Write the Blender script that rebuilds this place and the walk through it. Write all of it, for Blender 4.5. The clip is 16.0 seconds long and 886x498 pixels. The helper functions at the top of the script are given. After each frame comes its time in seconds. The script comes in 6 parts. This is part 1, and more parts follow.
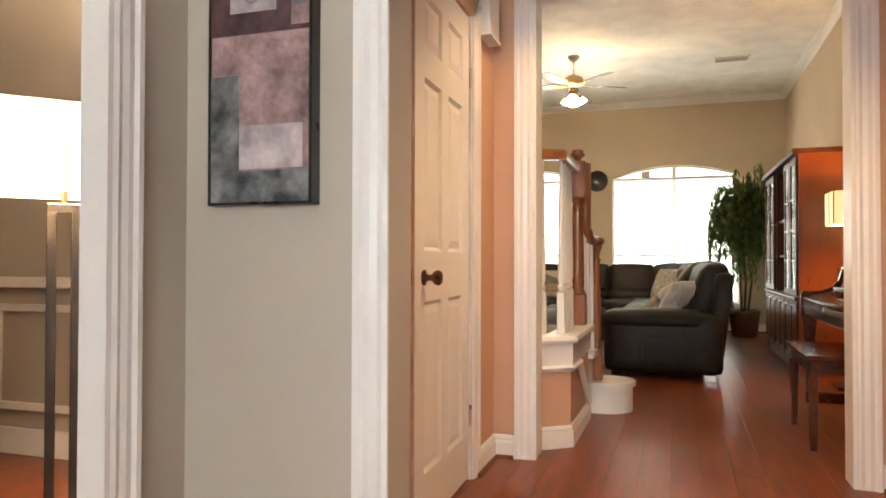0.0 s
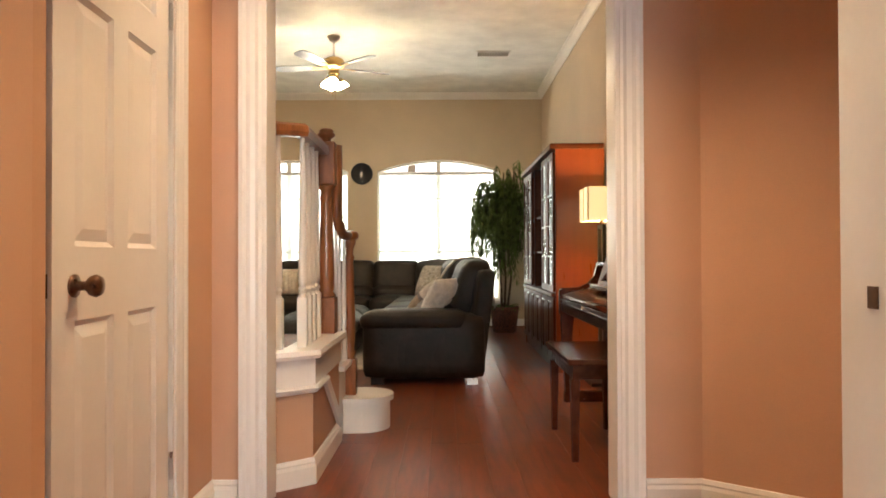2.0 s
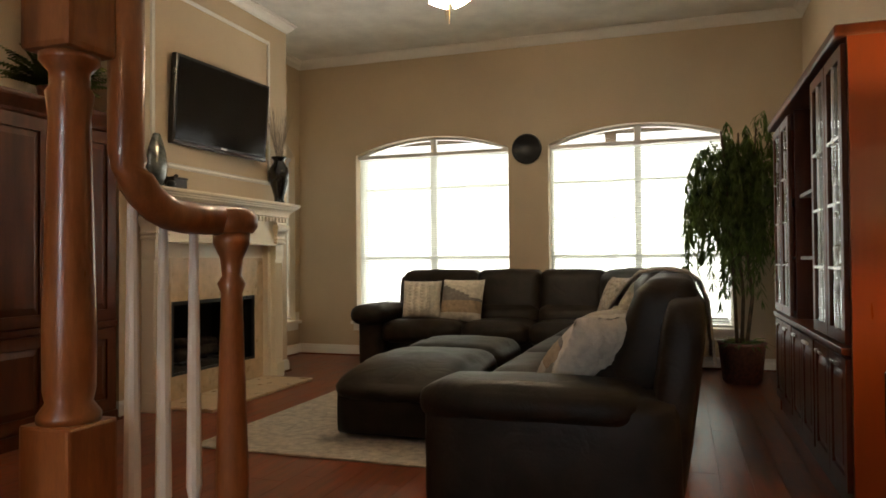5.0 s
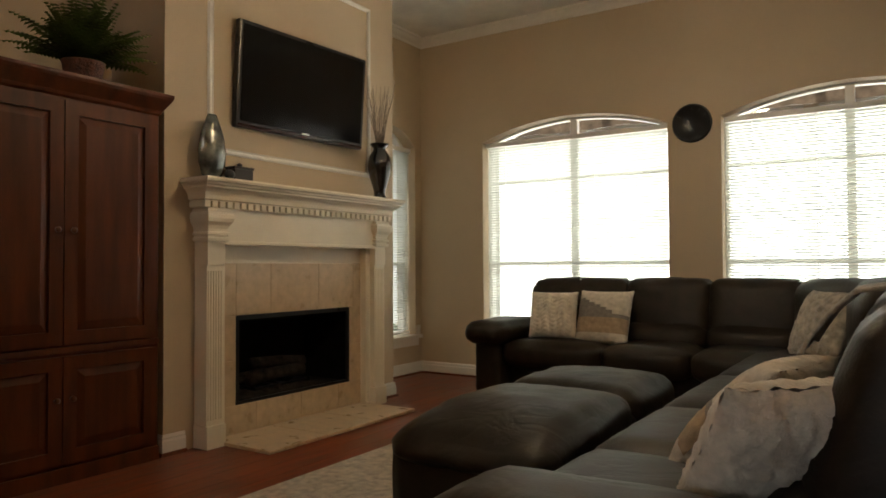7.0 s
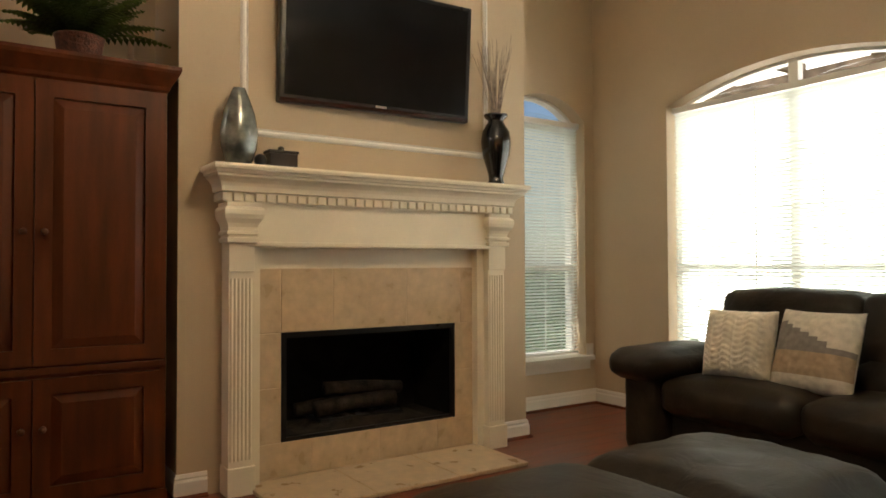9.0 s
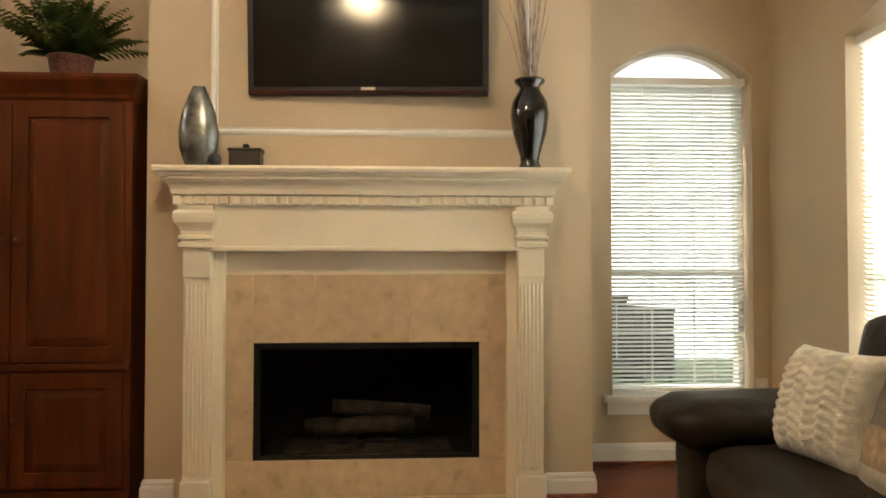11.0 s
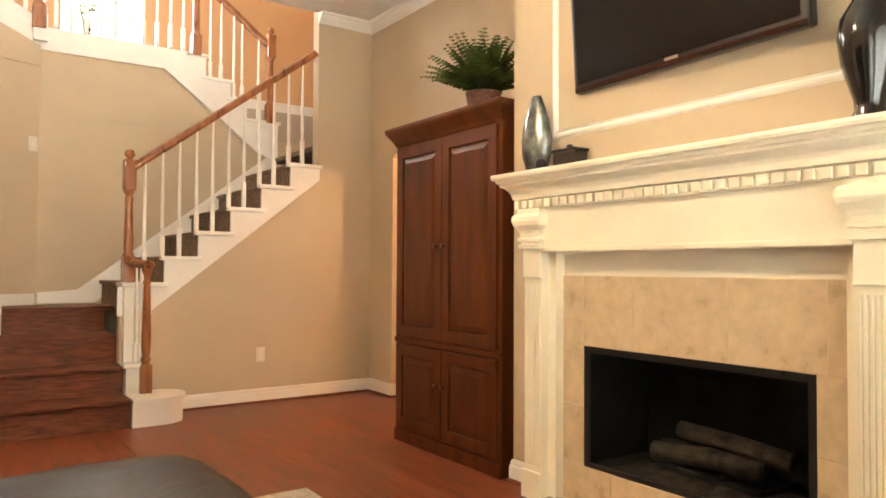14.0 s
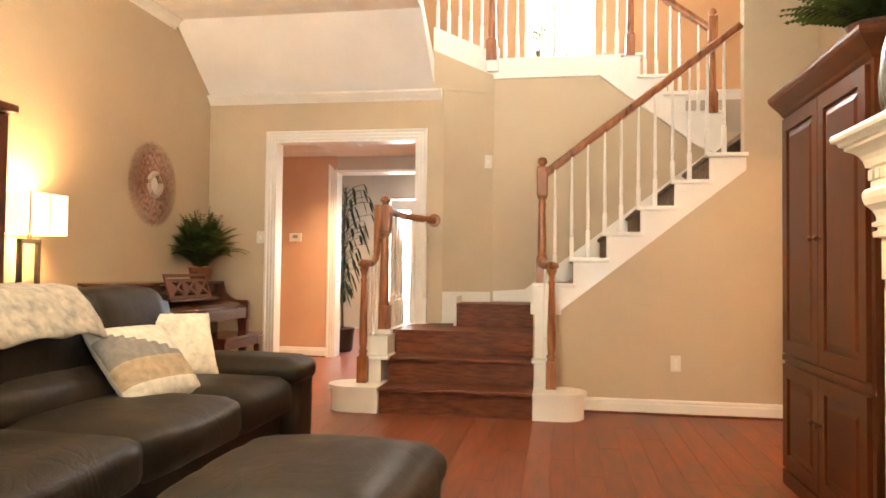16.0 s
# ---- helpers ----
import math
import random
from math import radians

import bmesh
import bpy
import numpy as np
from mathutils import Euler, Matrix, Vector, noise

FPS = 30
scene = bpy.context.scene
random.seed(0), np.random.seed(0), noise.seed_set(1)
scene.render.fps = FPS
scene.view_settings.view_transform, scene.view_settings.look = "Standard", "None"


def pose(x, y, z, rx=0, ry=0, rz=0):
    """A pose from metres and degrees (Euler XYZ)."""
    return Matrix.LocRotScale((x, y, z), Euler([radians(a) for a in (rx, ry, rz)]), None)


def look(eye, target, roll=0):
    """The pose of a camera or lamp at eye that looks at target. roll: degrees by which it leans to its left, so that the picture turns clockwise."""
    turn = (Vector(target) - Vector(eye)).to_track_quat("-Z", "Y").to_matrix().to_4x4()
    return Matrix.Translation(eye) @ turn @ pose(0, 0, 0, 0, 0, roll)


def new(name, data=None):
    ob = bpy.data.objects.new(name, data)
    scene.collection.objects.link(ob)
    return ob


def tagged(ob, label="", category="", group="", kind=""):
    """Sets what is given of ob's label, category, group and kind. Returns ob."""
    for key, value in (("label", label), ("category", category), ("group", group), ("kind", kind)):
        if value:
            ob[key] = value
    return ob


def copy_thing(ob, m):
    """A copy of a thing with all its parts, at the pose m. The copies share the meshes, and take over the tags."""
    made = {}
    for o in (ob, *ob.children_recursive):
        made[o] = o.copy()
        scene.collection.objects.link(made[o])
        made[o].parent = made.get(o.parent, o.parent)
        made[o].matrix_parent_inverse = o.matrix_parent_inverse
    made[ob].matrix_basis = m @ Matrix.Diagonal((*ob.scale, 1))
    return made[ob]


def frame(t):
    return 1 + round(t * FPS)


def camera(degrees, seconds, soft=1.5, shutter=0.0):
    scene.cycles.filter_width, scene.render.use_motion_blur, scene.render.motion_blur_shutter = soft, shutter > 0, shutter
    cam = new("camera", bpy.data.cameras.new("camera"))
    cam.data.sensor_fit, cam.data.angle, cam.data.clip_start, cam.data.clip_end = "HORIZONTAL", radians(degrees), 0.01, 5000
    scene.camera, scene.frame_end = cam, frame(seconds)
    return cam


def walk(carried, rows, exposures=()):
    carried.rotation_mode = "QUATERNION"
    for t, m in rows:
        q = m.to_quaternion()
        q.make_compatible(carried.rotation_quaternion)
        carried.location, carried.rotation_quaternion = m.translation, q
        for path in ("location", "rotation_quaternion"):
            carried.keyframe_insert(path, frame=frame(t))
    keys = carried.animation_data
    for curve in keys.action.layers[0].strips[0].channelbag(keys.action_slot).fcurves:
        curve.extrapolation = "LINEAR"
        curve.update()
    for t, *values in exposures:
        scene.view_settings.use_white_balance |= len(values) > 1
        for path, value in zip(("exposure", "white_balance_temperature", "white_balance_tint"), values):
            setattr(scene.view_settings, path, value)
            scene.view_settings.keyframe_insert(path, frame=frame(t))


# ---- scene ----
cam = camera(64.1, 16.0, soft=1.7)
PATH = [
    (0, (0.025, 0.066, 0.956), (-0.602, 1.965, 0.99), 0.1),
    (0.5, (0.028, 0.063, 0.957), (-0.194, 2.051, 0.99), -0.0),
    (1, (0.019, 0.187, 0.957), (-0.03, 2.186, 0.988), -0.0),
    (1.5, (-0.005, 0.416, 0.959), (-0.005, 2.416, 0.986), 0.0),
    (2, (0.064, 0.724, 0.963), (0.062, 2.724, 0.986), -0.2),
    (2.5, (0.117, 1.151, 0.988), (0.055, 3.15, 1.002), -0.2),
    (3, (0.186, 1.616, 1.003), (0.037, 3.611, 1.014), -0.2),
    (3.5, (0.259, 2.126, 1.007), (0.015, 4.111, 1.021), -0.3),
    (4, (0.334, 2.645, 1.015), (-0.058, 4.606, 1.031), 0.0),
    (4.5, (0.383, 3.116, 1.005), (-0.143, 5.046, 1.029), -0.2),
    (7, (0.288, 4.829, 1.018), (-0.801, 6.506, 1.067), -0.3),
    (7.5, (0.254, 5.102, 1.021), (-0.99, 6.667, 1.064), -0.2),
    (8, (0.211, 5.504, 1.049), (-1.168, 6.952, 1.091), -0.1),
    (8.5, (0.249, 5.962, 1.053), (-1.223, 7.315, 1.097), -0.2),
    (9, (0.263, 6.438, 1.056), (-1.396, 7.554, 1.103), -0.2),
    (9.5, (0.257, 6.948, 1.028), (-1.548, 7.808, 1.089), -0.1),
    (12, (0.13, 9.219, 1.114), (-1.814, 8.751, 1.17), 0.0),
    (12.5, (-0.034, 9.546, 1.083), (-1.871, 8.759, 1.154), 0.2),
    (13, (-0.202, 9.808, 1.083), (-1.881, 8.723, 1.136), 0.0),
    (13.5, (-0.439, 9.924, 1.059), (-1.866, 8.524, 1.117), 0.2),
    (14, (-0.724, 9.979, 1.074), (-1.872, 8.342, 1.128), 0.3),
    (14.5, (-1.029, 9.97, 1.063), (-1.91, 8.176, 1.118), 0.3),
    (15, (-1.342, 9.927, 1.079), (-1.877, 8.0, 1.136), 0.5),
    (15.5, (-1.66, 9.958, 1.063), (-1.82, 7.966, 1.125), 0.6),
    (16, (-1.937, 9.953, 1.04), (-1.611, 7.981, 1.102), 0.7),
]
EXPOSURES = [(0, 0.33), (3.0, 0.2), (4.0, -0.15), (4.6, -0.55), (7.0, -0.8), (9.5, 0.0), (12.0, 0.42), (13.5, 1.1), (16.0, 1.42)]
walk(cam, [(t, look(eye, target, roll)) for t, eye, target, roll in PATH], EXPOSURES)

# ---------------------------------------------------------------- world and light
world = bpy.data.worlds.new("world")
scene.world = world
world.use_nodes = True
wn = world.node_tree.nodes
sky = wn.new("ShaderNodeTexSky")
sky.sky_type = "NISHITA"
sky.sun_disc = False
sky.sun_elevation, sky.sun_rotation = radians(52), radians(200)
wn["Background"].inputs[1].default_value = 0.12
world.node_tree.links.new(sky.outputs[0], wn["Background"].inputs[0])


def lamp(name, kind, m, power, colour=(1, 1, 1), size=0.1, size_y=None, angle=None):
    data = bpy.data.lights.new(name, kind)
    data.energy, data.color = power, colour
    if kind == "AREA":
        data.shape, data.size, data.size_y = "RECTANGLE", size, size_y or size
    elif kind == "SUN":
        data.angle = angle
    else:
        data.shadow_soft_size = size
    if kind == "SPOT":
        data.spot_size, data.spot_blend = radians(128), 0.7
    ob = new(name, data)
    ob.matrix_world = m
    return ob


lamp("sun", "SUN", look((0, 0, 0), (0.2, 0.55, -0.75)), 3.0, (1.0, 0.95, 0.86), angle=radians(0.5))
DAY = (1.0, 0.965, 0.89)
WARM = (1.0, 0.57, 0.24)
# daylight standing in the window openings, outside the glass
lamp("daylight_west_bay", "AREA", pose(-2.09, 10.78, 1.30, -90, 0, 0), 56, DAY, 1.66, 1.7)
lamp("daylight_east_bay", "AREA", pose(-0.005, 10.78, 1.30, -90, 0, 0), 56, DAY, 1.66, 1.7)
lamp("daylight_upstairs", "AREA", pose(-1.92, 2.28, 3.95, 90, 0, 0), 70, DAY, 0.7, 1.9)
lamp("daylight_front_door", "AREA", pose(0.2, -2.5, 1.35, 90, 0, 0), 120, (0.86, 0.94, 1.0), 1.5, 1.9)
# added warm fill with no fixture, brightens the upstairs hall and its amber wall
lamp("upstairs_warm_fill", "POINT", pose(-2.9, 3.0, 5.1), 19, (1.0, 0.72, 0.42), 0.12)

# ---------------------------------------------------------------- materials
def material(name, colour, rough=0.6, metal=0.0, var=0.12, scale=6.0, fine=90.0, bump=0.05, coat=0.0, stretch=(1, 1, 1), per_object=0.0,
             spec=0.5, dark=None, sheen=0.0):
    """A painted, wooden or woven surface with broad and fine variation and a light relief."""
    m = bpy.data.materials.new(name)
    m.use_nodes = True
    n, l = m.node_tree.nodes, m.node_tree.links
    b = n["Principled BSDF"]
    b.inputs["Roughness"].default_value, b.inputs["Metallic"].default_value = rough, metal
    b.inputs["Specular IOR Level"].default_value = spec
    b.inputs["Coat Weight"].default_value = coat
    b.inputs["Coat Roughness"].default_value = 0.12
    b.inputs["Sheen Weight"].default_value = sheen
    geo = n.new("ShaderNodeNewGeometry")
    mp = n.new("ShaderNodeMapping")
    mp.inputs["Scale"].default_value = stretch
    l.new(geo.outputs["Position"], mp.inputs[0])
    broad, grain = n.new("ShaderNodeTexNoise"), n.new("ShaderNodeTexNoise")
    broad.inputs["Scale"].default_value, broad.inputs["Detail"].default_value = scale, 4
    grain.inputs["Scale"].default_value, grain.inputs["Detail"].default_value = fine, 3
    vec = mp.outputs[0]
    if per_object:
        info = n.new("ShaderNodeObjectInfo")
        mul = n.new("ShaderNodeMath")
        mul.operation = "MULTIPLY"
        mul.inputs[1].default_value = 37.0
        l.new(info.outputs["Random"], mul.inputs[0])
        add = n.new("ShaderNodeVectorMath")
        l.new(mp.outputs[0], add.inputs[0])
        l.new(mul.outputs[0], add.inputs[1])
        vec = add.outputs[0]
    l.new(vec, broad.inputs["Vector"])
    l.new(vec, grain.inputs["Vector"])
    ramp = n.new("ShaderNodeValToRGB")
    lo = dark or tuple(c * (1 - 2.0 * var) for c in colour)
    hi = tuple(min(1, c * (1 + 1.2 * var)) for c in colour)
    ramp.color_ramp.elements[0].position, ramp.color_ramp.elements[1].position = 0.3, 0.72
    ramp.color_ramp.elements[0].color, ramp.color_ramp.elements[1].color = (*lo, 1), (*hi, 1)
    l.new(broad.outputs[0], ramp.inputs[0])
    mix = n.new("ShaderNodeMix")
    mix.data_type, mix.blend_type = "RGBA", "MULTIPLY"
    mix.inputs[0].default_value = min(1.0, var * 2.5)
    l.new(ramp.outputs[0], mix.inputs[6])
    g2 = n.new("ShaderNodeMapRange")
    g2.inputs[3].default_value, g2.inputs[4].default_value = 0.6, 1.3
    l.new(grain.outputs[0], g2.inputs[0])
    l.new(g2.outputs[0], mix.inputs[7])
    out = mix.outputs[2]
    if per_object:
        hsv = n.new("ShaderNodeHueSaturation")
        mr = n.new("ShaderNodeMapRange")
        mr.inputs[3].default_value, mr.inputs[4].default_value = 1 - per_object, 1 + per_object
        l.new(info.outputs["Random"], mr.inputs[0])
        l.new(mr.outputs[0], hsv.inputs["Value"])
        l.new(out, hsv.inputs["Color"])
        out = hsv.outputs[0]
    l.new(out, b.inputs["Base Color"])
    rr = n.new("ShaderNodeMapRange")
    rr.inputs[3].default_value, rr.inputs[4].default_value = max(0.02, rough - 0.08), min(1, rough + 0.08)
    l.new(broad.outputs[0], rr.inputs[0])
    l.new(rr.outputs[0], b.inputs["Roughness"])
    if bump:
        bp = n.new("ShaderNodeBump")
        bp.inputs["Strength"].default_value, bp.inputs["Distance"].default_value = bump, 0.01
        l.new(grain.outputs[0], bp.inputs["Height"])
        l.new(bp.outputs[0], b.inputs["Normal"])
    return m


def backlit(m, amount):
    """Lets some light through thin leaves."""
    n, l = m.node_tree.nodes, m.node_tree.links
    b = n["Principled BSDF"]
    tr, mx = n.new("ShaderNodeBsdfTranslucent"), n.new("ShaderNodeMixShader")
    l.new(b.inputs["Base Color"].links[0].from_socket, tr.inputs[0])
    mx.inputs[0].default_value = amount
    l.new(b.outputs[0], mx.inputs[1])
    l.new(tr.outputs[0], mx.inputs[2])
    l.new(mx.outputs[0], n["Material Output"].inputs[0])


def creased(m, scale, strength):
    """Adds shallow winding creases, as in worn leather."""
    n, l = m.node_tree.nodes, m.node_tree.links
    b = n["Principled BSDF"]
    geo, tex = n.new("ShaderNodeNewGeometry"), n.new("ShaderNodeTexNoise")
    tex.inputs["Scale"].default_value, tex.inputs["Detail"].default_value, tex.inputs["Distortion"].default_value = scale, 3, 1.2
    l.new(geo.outputs["Position"], tex.inputs["Vector"])
    off, mag, lim = n.new("ShaderNodeMath"), n.new("ShaderNodeMath"), n.new("ShaderNodeMapRange")
    off.operation, mag.operation = "SUBTRACT", "ABSOLUTE"
    off.inputs[1].default_value = 0.5
    lim.inputs[2].default_value = 0.07
    l.new(tex.outputs[0], off.inputs[0])
    l.new(off.outputs[0], mag.inputs[0])
    l.new(mag.outputs[0], lim.inputs[0])
    bp = n.new("ShaderNodeBump")
    bp.inputs["Strength"].default_value, bp.inputs["Distance"].default_value = strength, 0.012
    l.new(lim.outputs[0], bp.inputs["Height"])
    l.new(b.inputs["Normal"].links[0].from_socket, bp.inputs["Normal"])
    l.new(bp.outputs[0], b.inputs["Normal"])


def emitter(name, colour, strength, base=(0.8, 0.75, 0.65)):
    m = bpy.data.materials.new(name)
    m.use_nodes = True
    b = m.node_tree.nodes["Principled BSDF"]
    b.inputs["Base Color"].default_value = (*base, 1)
    b.inputs["Emission Color"].default_value = (*colour, 1)
    b.inputs["Emission Strength"].default_value = strength
    return m


def glass(name, tint=(1, 1, 1), rough=0.0):
    m = bpy.data.materials.new(name)
    m.use_nodes = True
    b = m.node_tree.nodes["Principled BSDF"]
    b.inputs["Base Color"].default_value = (*tint, 1)
    b.inputs["Transmission Weight"].default_value = 1.0
    b.inputs["Roughness"].default_value = rough
    b.inputs["IOR"].default_value = 1.45
    return m


def translucent(name, colour, amount):
    m = bpy.data.materials.new(name)
    m.use_nodes = True
    n, l = m.node_tree.nodes, m.node_tree.links
    b = n["Principled BSDF"]
    b.inputs["Base Color"].default_value = (*colour, 1)
    b.inputs["Roughness"].default_value = 0.6
    tr = n.new("ShaderNodeBsdfTranslucent")
    tr.inputs[0].default_value = (*colour, 1)
    mx = n.new("ShaderNodeMixShader")
    mx.inputs[0].default_value = amount
    l.new(b.outputs[0], mx.inputs[1])
    l.new(tr.outputs[0], mx.inputs[2])
    l.new(mx.outputs[0], n["Material Output"].inputs[0])
    return m


WALL = material("tan_wall_paint", (0.555, 0.440, 0.298), 0.65, var=0.05, scale=1.2, fine=160, bump=0.06)
WALL_FOYER = material("greige_wall_paint", (0.47, 0.41, 0.33), 0.65, var=0.05, scale=1.2, fine=160, bump=0.06)
WALL_HALL = material("peach_tan_wall_paint", (0.61, 0.365, 0.228), 0.6, var=0.05, scale=1.2, fine=160, bump=0.06)
WALL_UP = material("amber_wall_paint", (0.50, 0.30, 0.155), 0.65, var=0.05, scale=1.2, fine=160, bump=0.06)
CREAM = material("cream_mantel_paint", (0.82, 0.735, 0.57), 0.38, var=0.03, scale=3, fine=60, bump=0.02)
TRIM = material("white_trim_paint", (0.80, 0.77, 0.71), 0.32, var=0.03, scale=3, fine=60, bump=0.02)
CEIL = material("knockdown_ceiling", (0.83, 0.815, 0.755), 0.85, var=0.06, scale=4.0, fine=34, bump=0.35)
SLOPE = material("smooth_white_ceiling", (0.80, 0.79, 0.76), 0.85, var=0.03, scale=2, fine=80, bump=0.05)
FLOOR = material("cherry_plank", (0.205, 0.054, 0.023), 0.34, var=0.22, scale=5, fine=60, bump=0.03, coat=0.05, stretch=(5, 0.7, 5), per_object=0.08, spec=0.25)
GAP = material("dark_joint", (0.03, 0.01, 0.006), 0.7)
STEP = material("brown_stair_wood", (0.155, 0.044, 0.018), 0.5, var=0.3, scale=7, fine=70, bump=0.05, coat=0.0, spec=0.3, stretch=(1.2, 4, 9), per_object=0.1)
OAK = material("golden_oak", (0.30, 0.105, 0.033), 0.3, var=0.22, scale=9, fine=90, bump=0.04, coat=0.4, stretch=(3, 3, 0.6))
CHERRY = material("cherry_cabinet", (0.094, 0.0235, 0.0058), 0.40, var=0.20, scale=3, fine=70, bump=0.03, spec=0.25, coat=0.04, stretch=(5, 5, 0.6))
# lighter, more orange copy of CHERRY: the floor lamp's glow put into the colour
CHERRY_LAMPLIT = material("lamplit_cherry_cabinet", (0.22, 0.047, 0.0095), 0.30, var=0.05, scale=3, fine=70, bump=0.02, coat=0.4, stretch=(5, 5, 0.6))
PIANO = material("walnut_piano", (0.082, 0.020, 0.008), 0.24, var=0.2, scale=6, fine=70, bump=0.02, coat=0.35, stretch=(4, 0.7, 4))
LEATHER = material("dark_brown_leather", (0.021, 0.0145, 0.0095), 0.46, var=0.22, scale=9, fine=120, bump=0.10, coat=0.0, spec=0.22)
creased(LEATHER, 4.0, 0.09)
DARKWOOD = material("espresso_wood", (0.025, 0.016, 0.012), 0.4, var=0.2, scale=8)
BLACK = material("black_plastic", (0.008, 0.008, 0.009), 0.3, var=0.05)
SCREEN = material("tv_screen", (0.004, 0.004, 0.005), 0.13, var=0.0, bump=0, spec=0.3)
FIREBOX = material("sooty_firebox", (0.010, 0.009, 0.008), 0.75, var=0.3, scale=10, bump=0.3, spec=0.12)
LOG = material("ceramic_log", (0.036, 0.028, 0.022), 0.8, var=0.4, scale=18, bump=0.6, spec=0.15)
STONE = material("travertine_tile", (0.60, 0.45, 0.285), 0.3, var=0.075, scale=14, fine=38, bump=0.05, per_object=0.05)
GROUT = material("tile_grout", (0.66, 0.52, 0.35), 0.9)
RUGM = material("cream_shag_rug", (0.55, 0.48, 0.37), 0.95, var=0.2, scale=25, fine=240, bump=0.9, sheen=0.3)
CARPET = material("brown_carpet_runner", (0.27, 0.195, 0.135), 0.95, var=0.25, scale=30, fine=250, bump=0.8)
KNIT = material("cream_knit", (0.74, 0.67, 0.55), 0.9, var=0.1, scale=20, fine=120, bump=0.4, sheen=0.3)
GREYW = material("grey_weave", (0.23, 0.205, 0.185), 0.9, var=0.12, scale=30, fine=200, bump=0.4)
TANW = material("tan_weave", (0.42, 0.31, 0.20), 0.9, var=0.12, scale=30, fine=200, bump=0.4)
FUR = material("oatmeal_throw", (0.50, 0.43, 0.33), 0.95, var=0.25, scale=22, fine=200, bump=0.9, sheen=0.4)
CHROME = material("brushed_nickel", (0.62, 0.58, 0.52), 0.28, 1.0, var=0.05)
BRONZE = material("antique_bronze", (0.16, 0.085, 0.05), 0.3, 0.9, var=0.2, scale=40)
BRASS = material("brass", (0.55, 0.38, 0.16), 0.3, 1.0, var=0.05)
LEAF = material("green_leaf", (0.135, 0.185, 0.046), 0.5, var=0.35, scale=12, fine=60, bump=0.1)
backlit(LEAF, 0.6)
LEAF_DARK = material("deep_green_leaf", (0.018, 0.042, 0.020), 0.45, var=0.3, scale=10, fine=60, bump=0.1, spec=0.3)
BARK = material("brown_bark", (0.11, 0.07, 0.04), 0.85, var=0.3, scale=20, bump=0.5)
SOIL = material("dark_soil", (0.03, 0.02, 0.013), 0.95, var=0.3, scale=40, bump=0.8)
WICKER = material("red_brown_wicker", (0.16, 0.055, 0.028), 0.6, var=0.3, scale=40, bump=0.6)
GREYPAINT = material("grey_metal_rack", (0.30, 0.32, 0.33), 0.35, 0.6, var=0.05)
FANBLADE = material("blue_grey_blade", (0.20, 0.22, 0.24), 0.45, var=0.1, scale=12)
BLUEGLASS = material("smoky_silver_glass", (0.25, 0.265, 0.25), 0.24, 0.6, var=0.35, scale=14, fine=40, bump=0.02)
BLIND = translucent("white_vinyl_blind", (0.84, 0.87, 0.81), 0.5)
SHADE = emitter("lit_linen_shade", (1.0, 0.70, 0.32), 0.85)
SHADE_FOYER = emitter("lit_white_shade", (1.0, 0.80, 0.55), 2.6)
FANBULB = emitter("lit_fan_glass", (1.0, 0.77, 0.48), 225.0)
BULB = emitter("lit_frosted_glass", (1.0, 0.80, 0.52), 14.0)
CANLENS = emitter("recessed_lamp_lens", (1.0, 0.85, 0.65), 12.0)
PANE = glass("window_glass", (0.97, 0.99, 0.98))
CLEAR = glass("clear_glass", (0.9, 0.94, 0.92))
MIRROR = material("mirror_glass", (0.85, 0.85, 0.85), 0.03, 1.0, var=0.0, bump=0)
PLATE = material("ivory_plastic", (0.72, 0.68, 0.60), 0.35, var=0.02)
ART_ROSE = material("canvas_rose", (0.37, 0.24, 0.225), 0.8, var=0.34, scale=12, fine=60, bump=0.3)
ART_GREY = material("canvas_slate", (0.21, 0.215, 0.215), 0.8, var=0.4, scale=14, fine=60, bump=0.3)
ART_PALE = material("canvas_pale", (0.52, 0.44, 0.43), 0.8, var=0.25, scale=11, fine=60, bump=0.3)
ART_DARK = material("canvas_plum", (0.10, 0.05, 0.05), 0.8, var=0.3, scale=14, fine=60, bump=0.3)
BRICKM = material("tan_brick", (0.33, 0.21, 0.15), 0.85, var=0.25, scale=8, fine=40, bump=0.4)
GRASSM = material("lawn", (0.08, 0.13, 0.04), 0.95, var=0.3, scale=6, fine=80, bump=0.6)
FENCEM = material("cedar_fence", (0.28, 0.2, 0.13), 0.85, var=0.25, scale=8)
CONC = material("patio_concrete", (0.4, 0.38, 0.35), 0.85, var=0.12, scale=5)
COPPER = material("copper_rays", (0.42, 0.25, 0.18), 0.5, 0.3, var=0.3, scale=30)
BOOK = material("mixed_book_spines", (0.10, 0.07, 0.055), 0.6, var=0.5, scale=30)


# ---------------------------------------------------------------- mesh helpers
def mesh_ob(name, bm, mat, smooth=False):
    me = bpy.data.meshes.new(name)
    bmesh.ops.recalc_face_normals(bm, faces=bm.faces)
    if smooth:
        for f in bm.faces:
            f.smooth = True
    bm.to_mesh(me)
    bm.free()
    for m in mat if isinstance(mat, (list, tuple)) else [mat]:
        me.materials.append(m)
    return new(name, me)


def part(name, bm, mat, parent, label="", smooth=False):
    ob = mesh_ob(name, bm, mat, smooth)
    ob.parent = parent
    if label:
        ob["label"] = label
    return ob


def structure(name, bm, mat, label, category="wall", smooth=False):
    return tagged(mesh_ob(name, bm, mat, smooth), label, category, kind="structure")


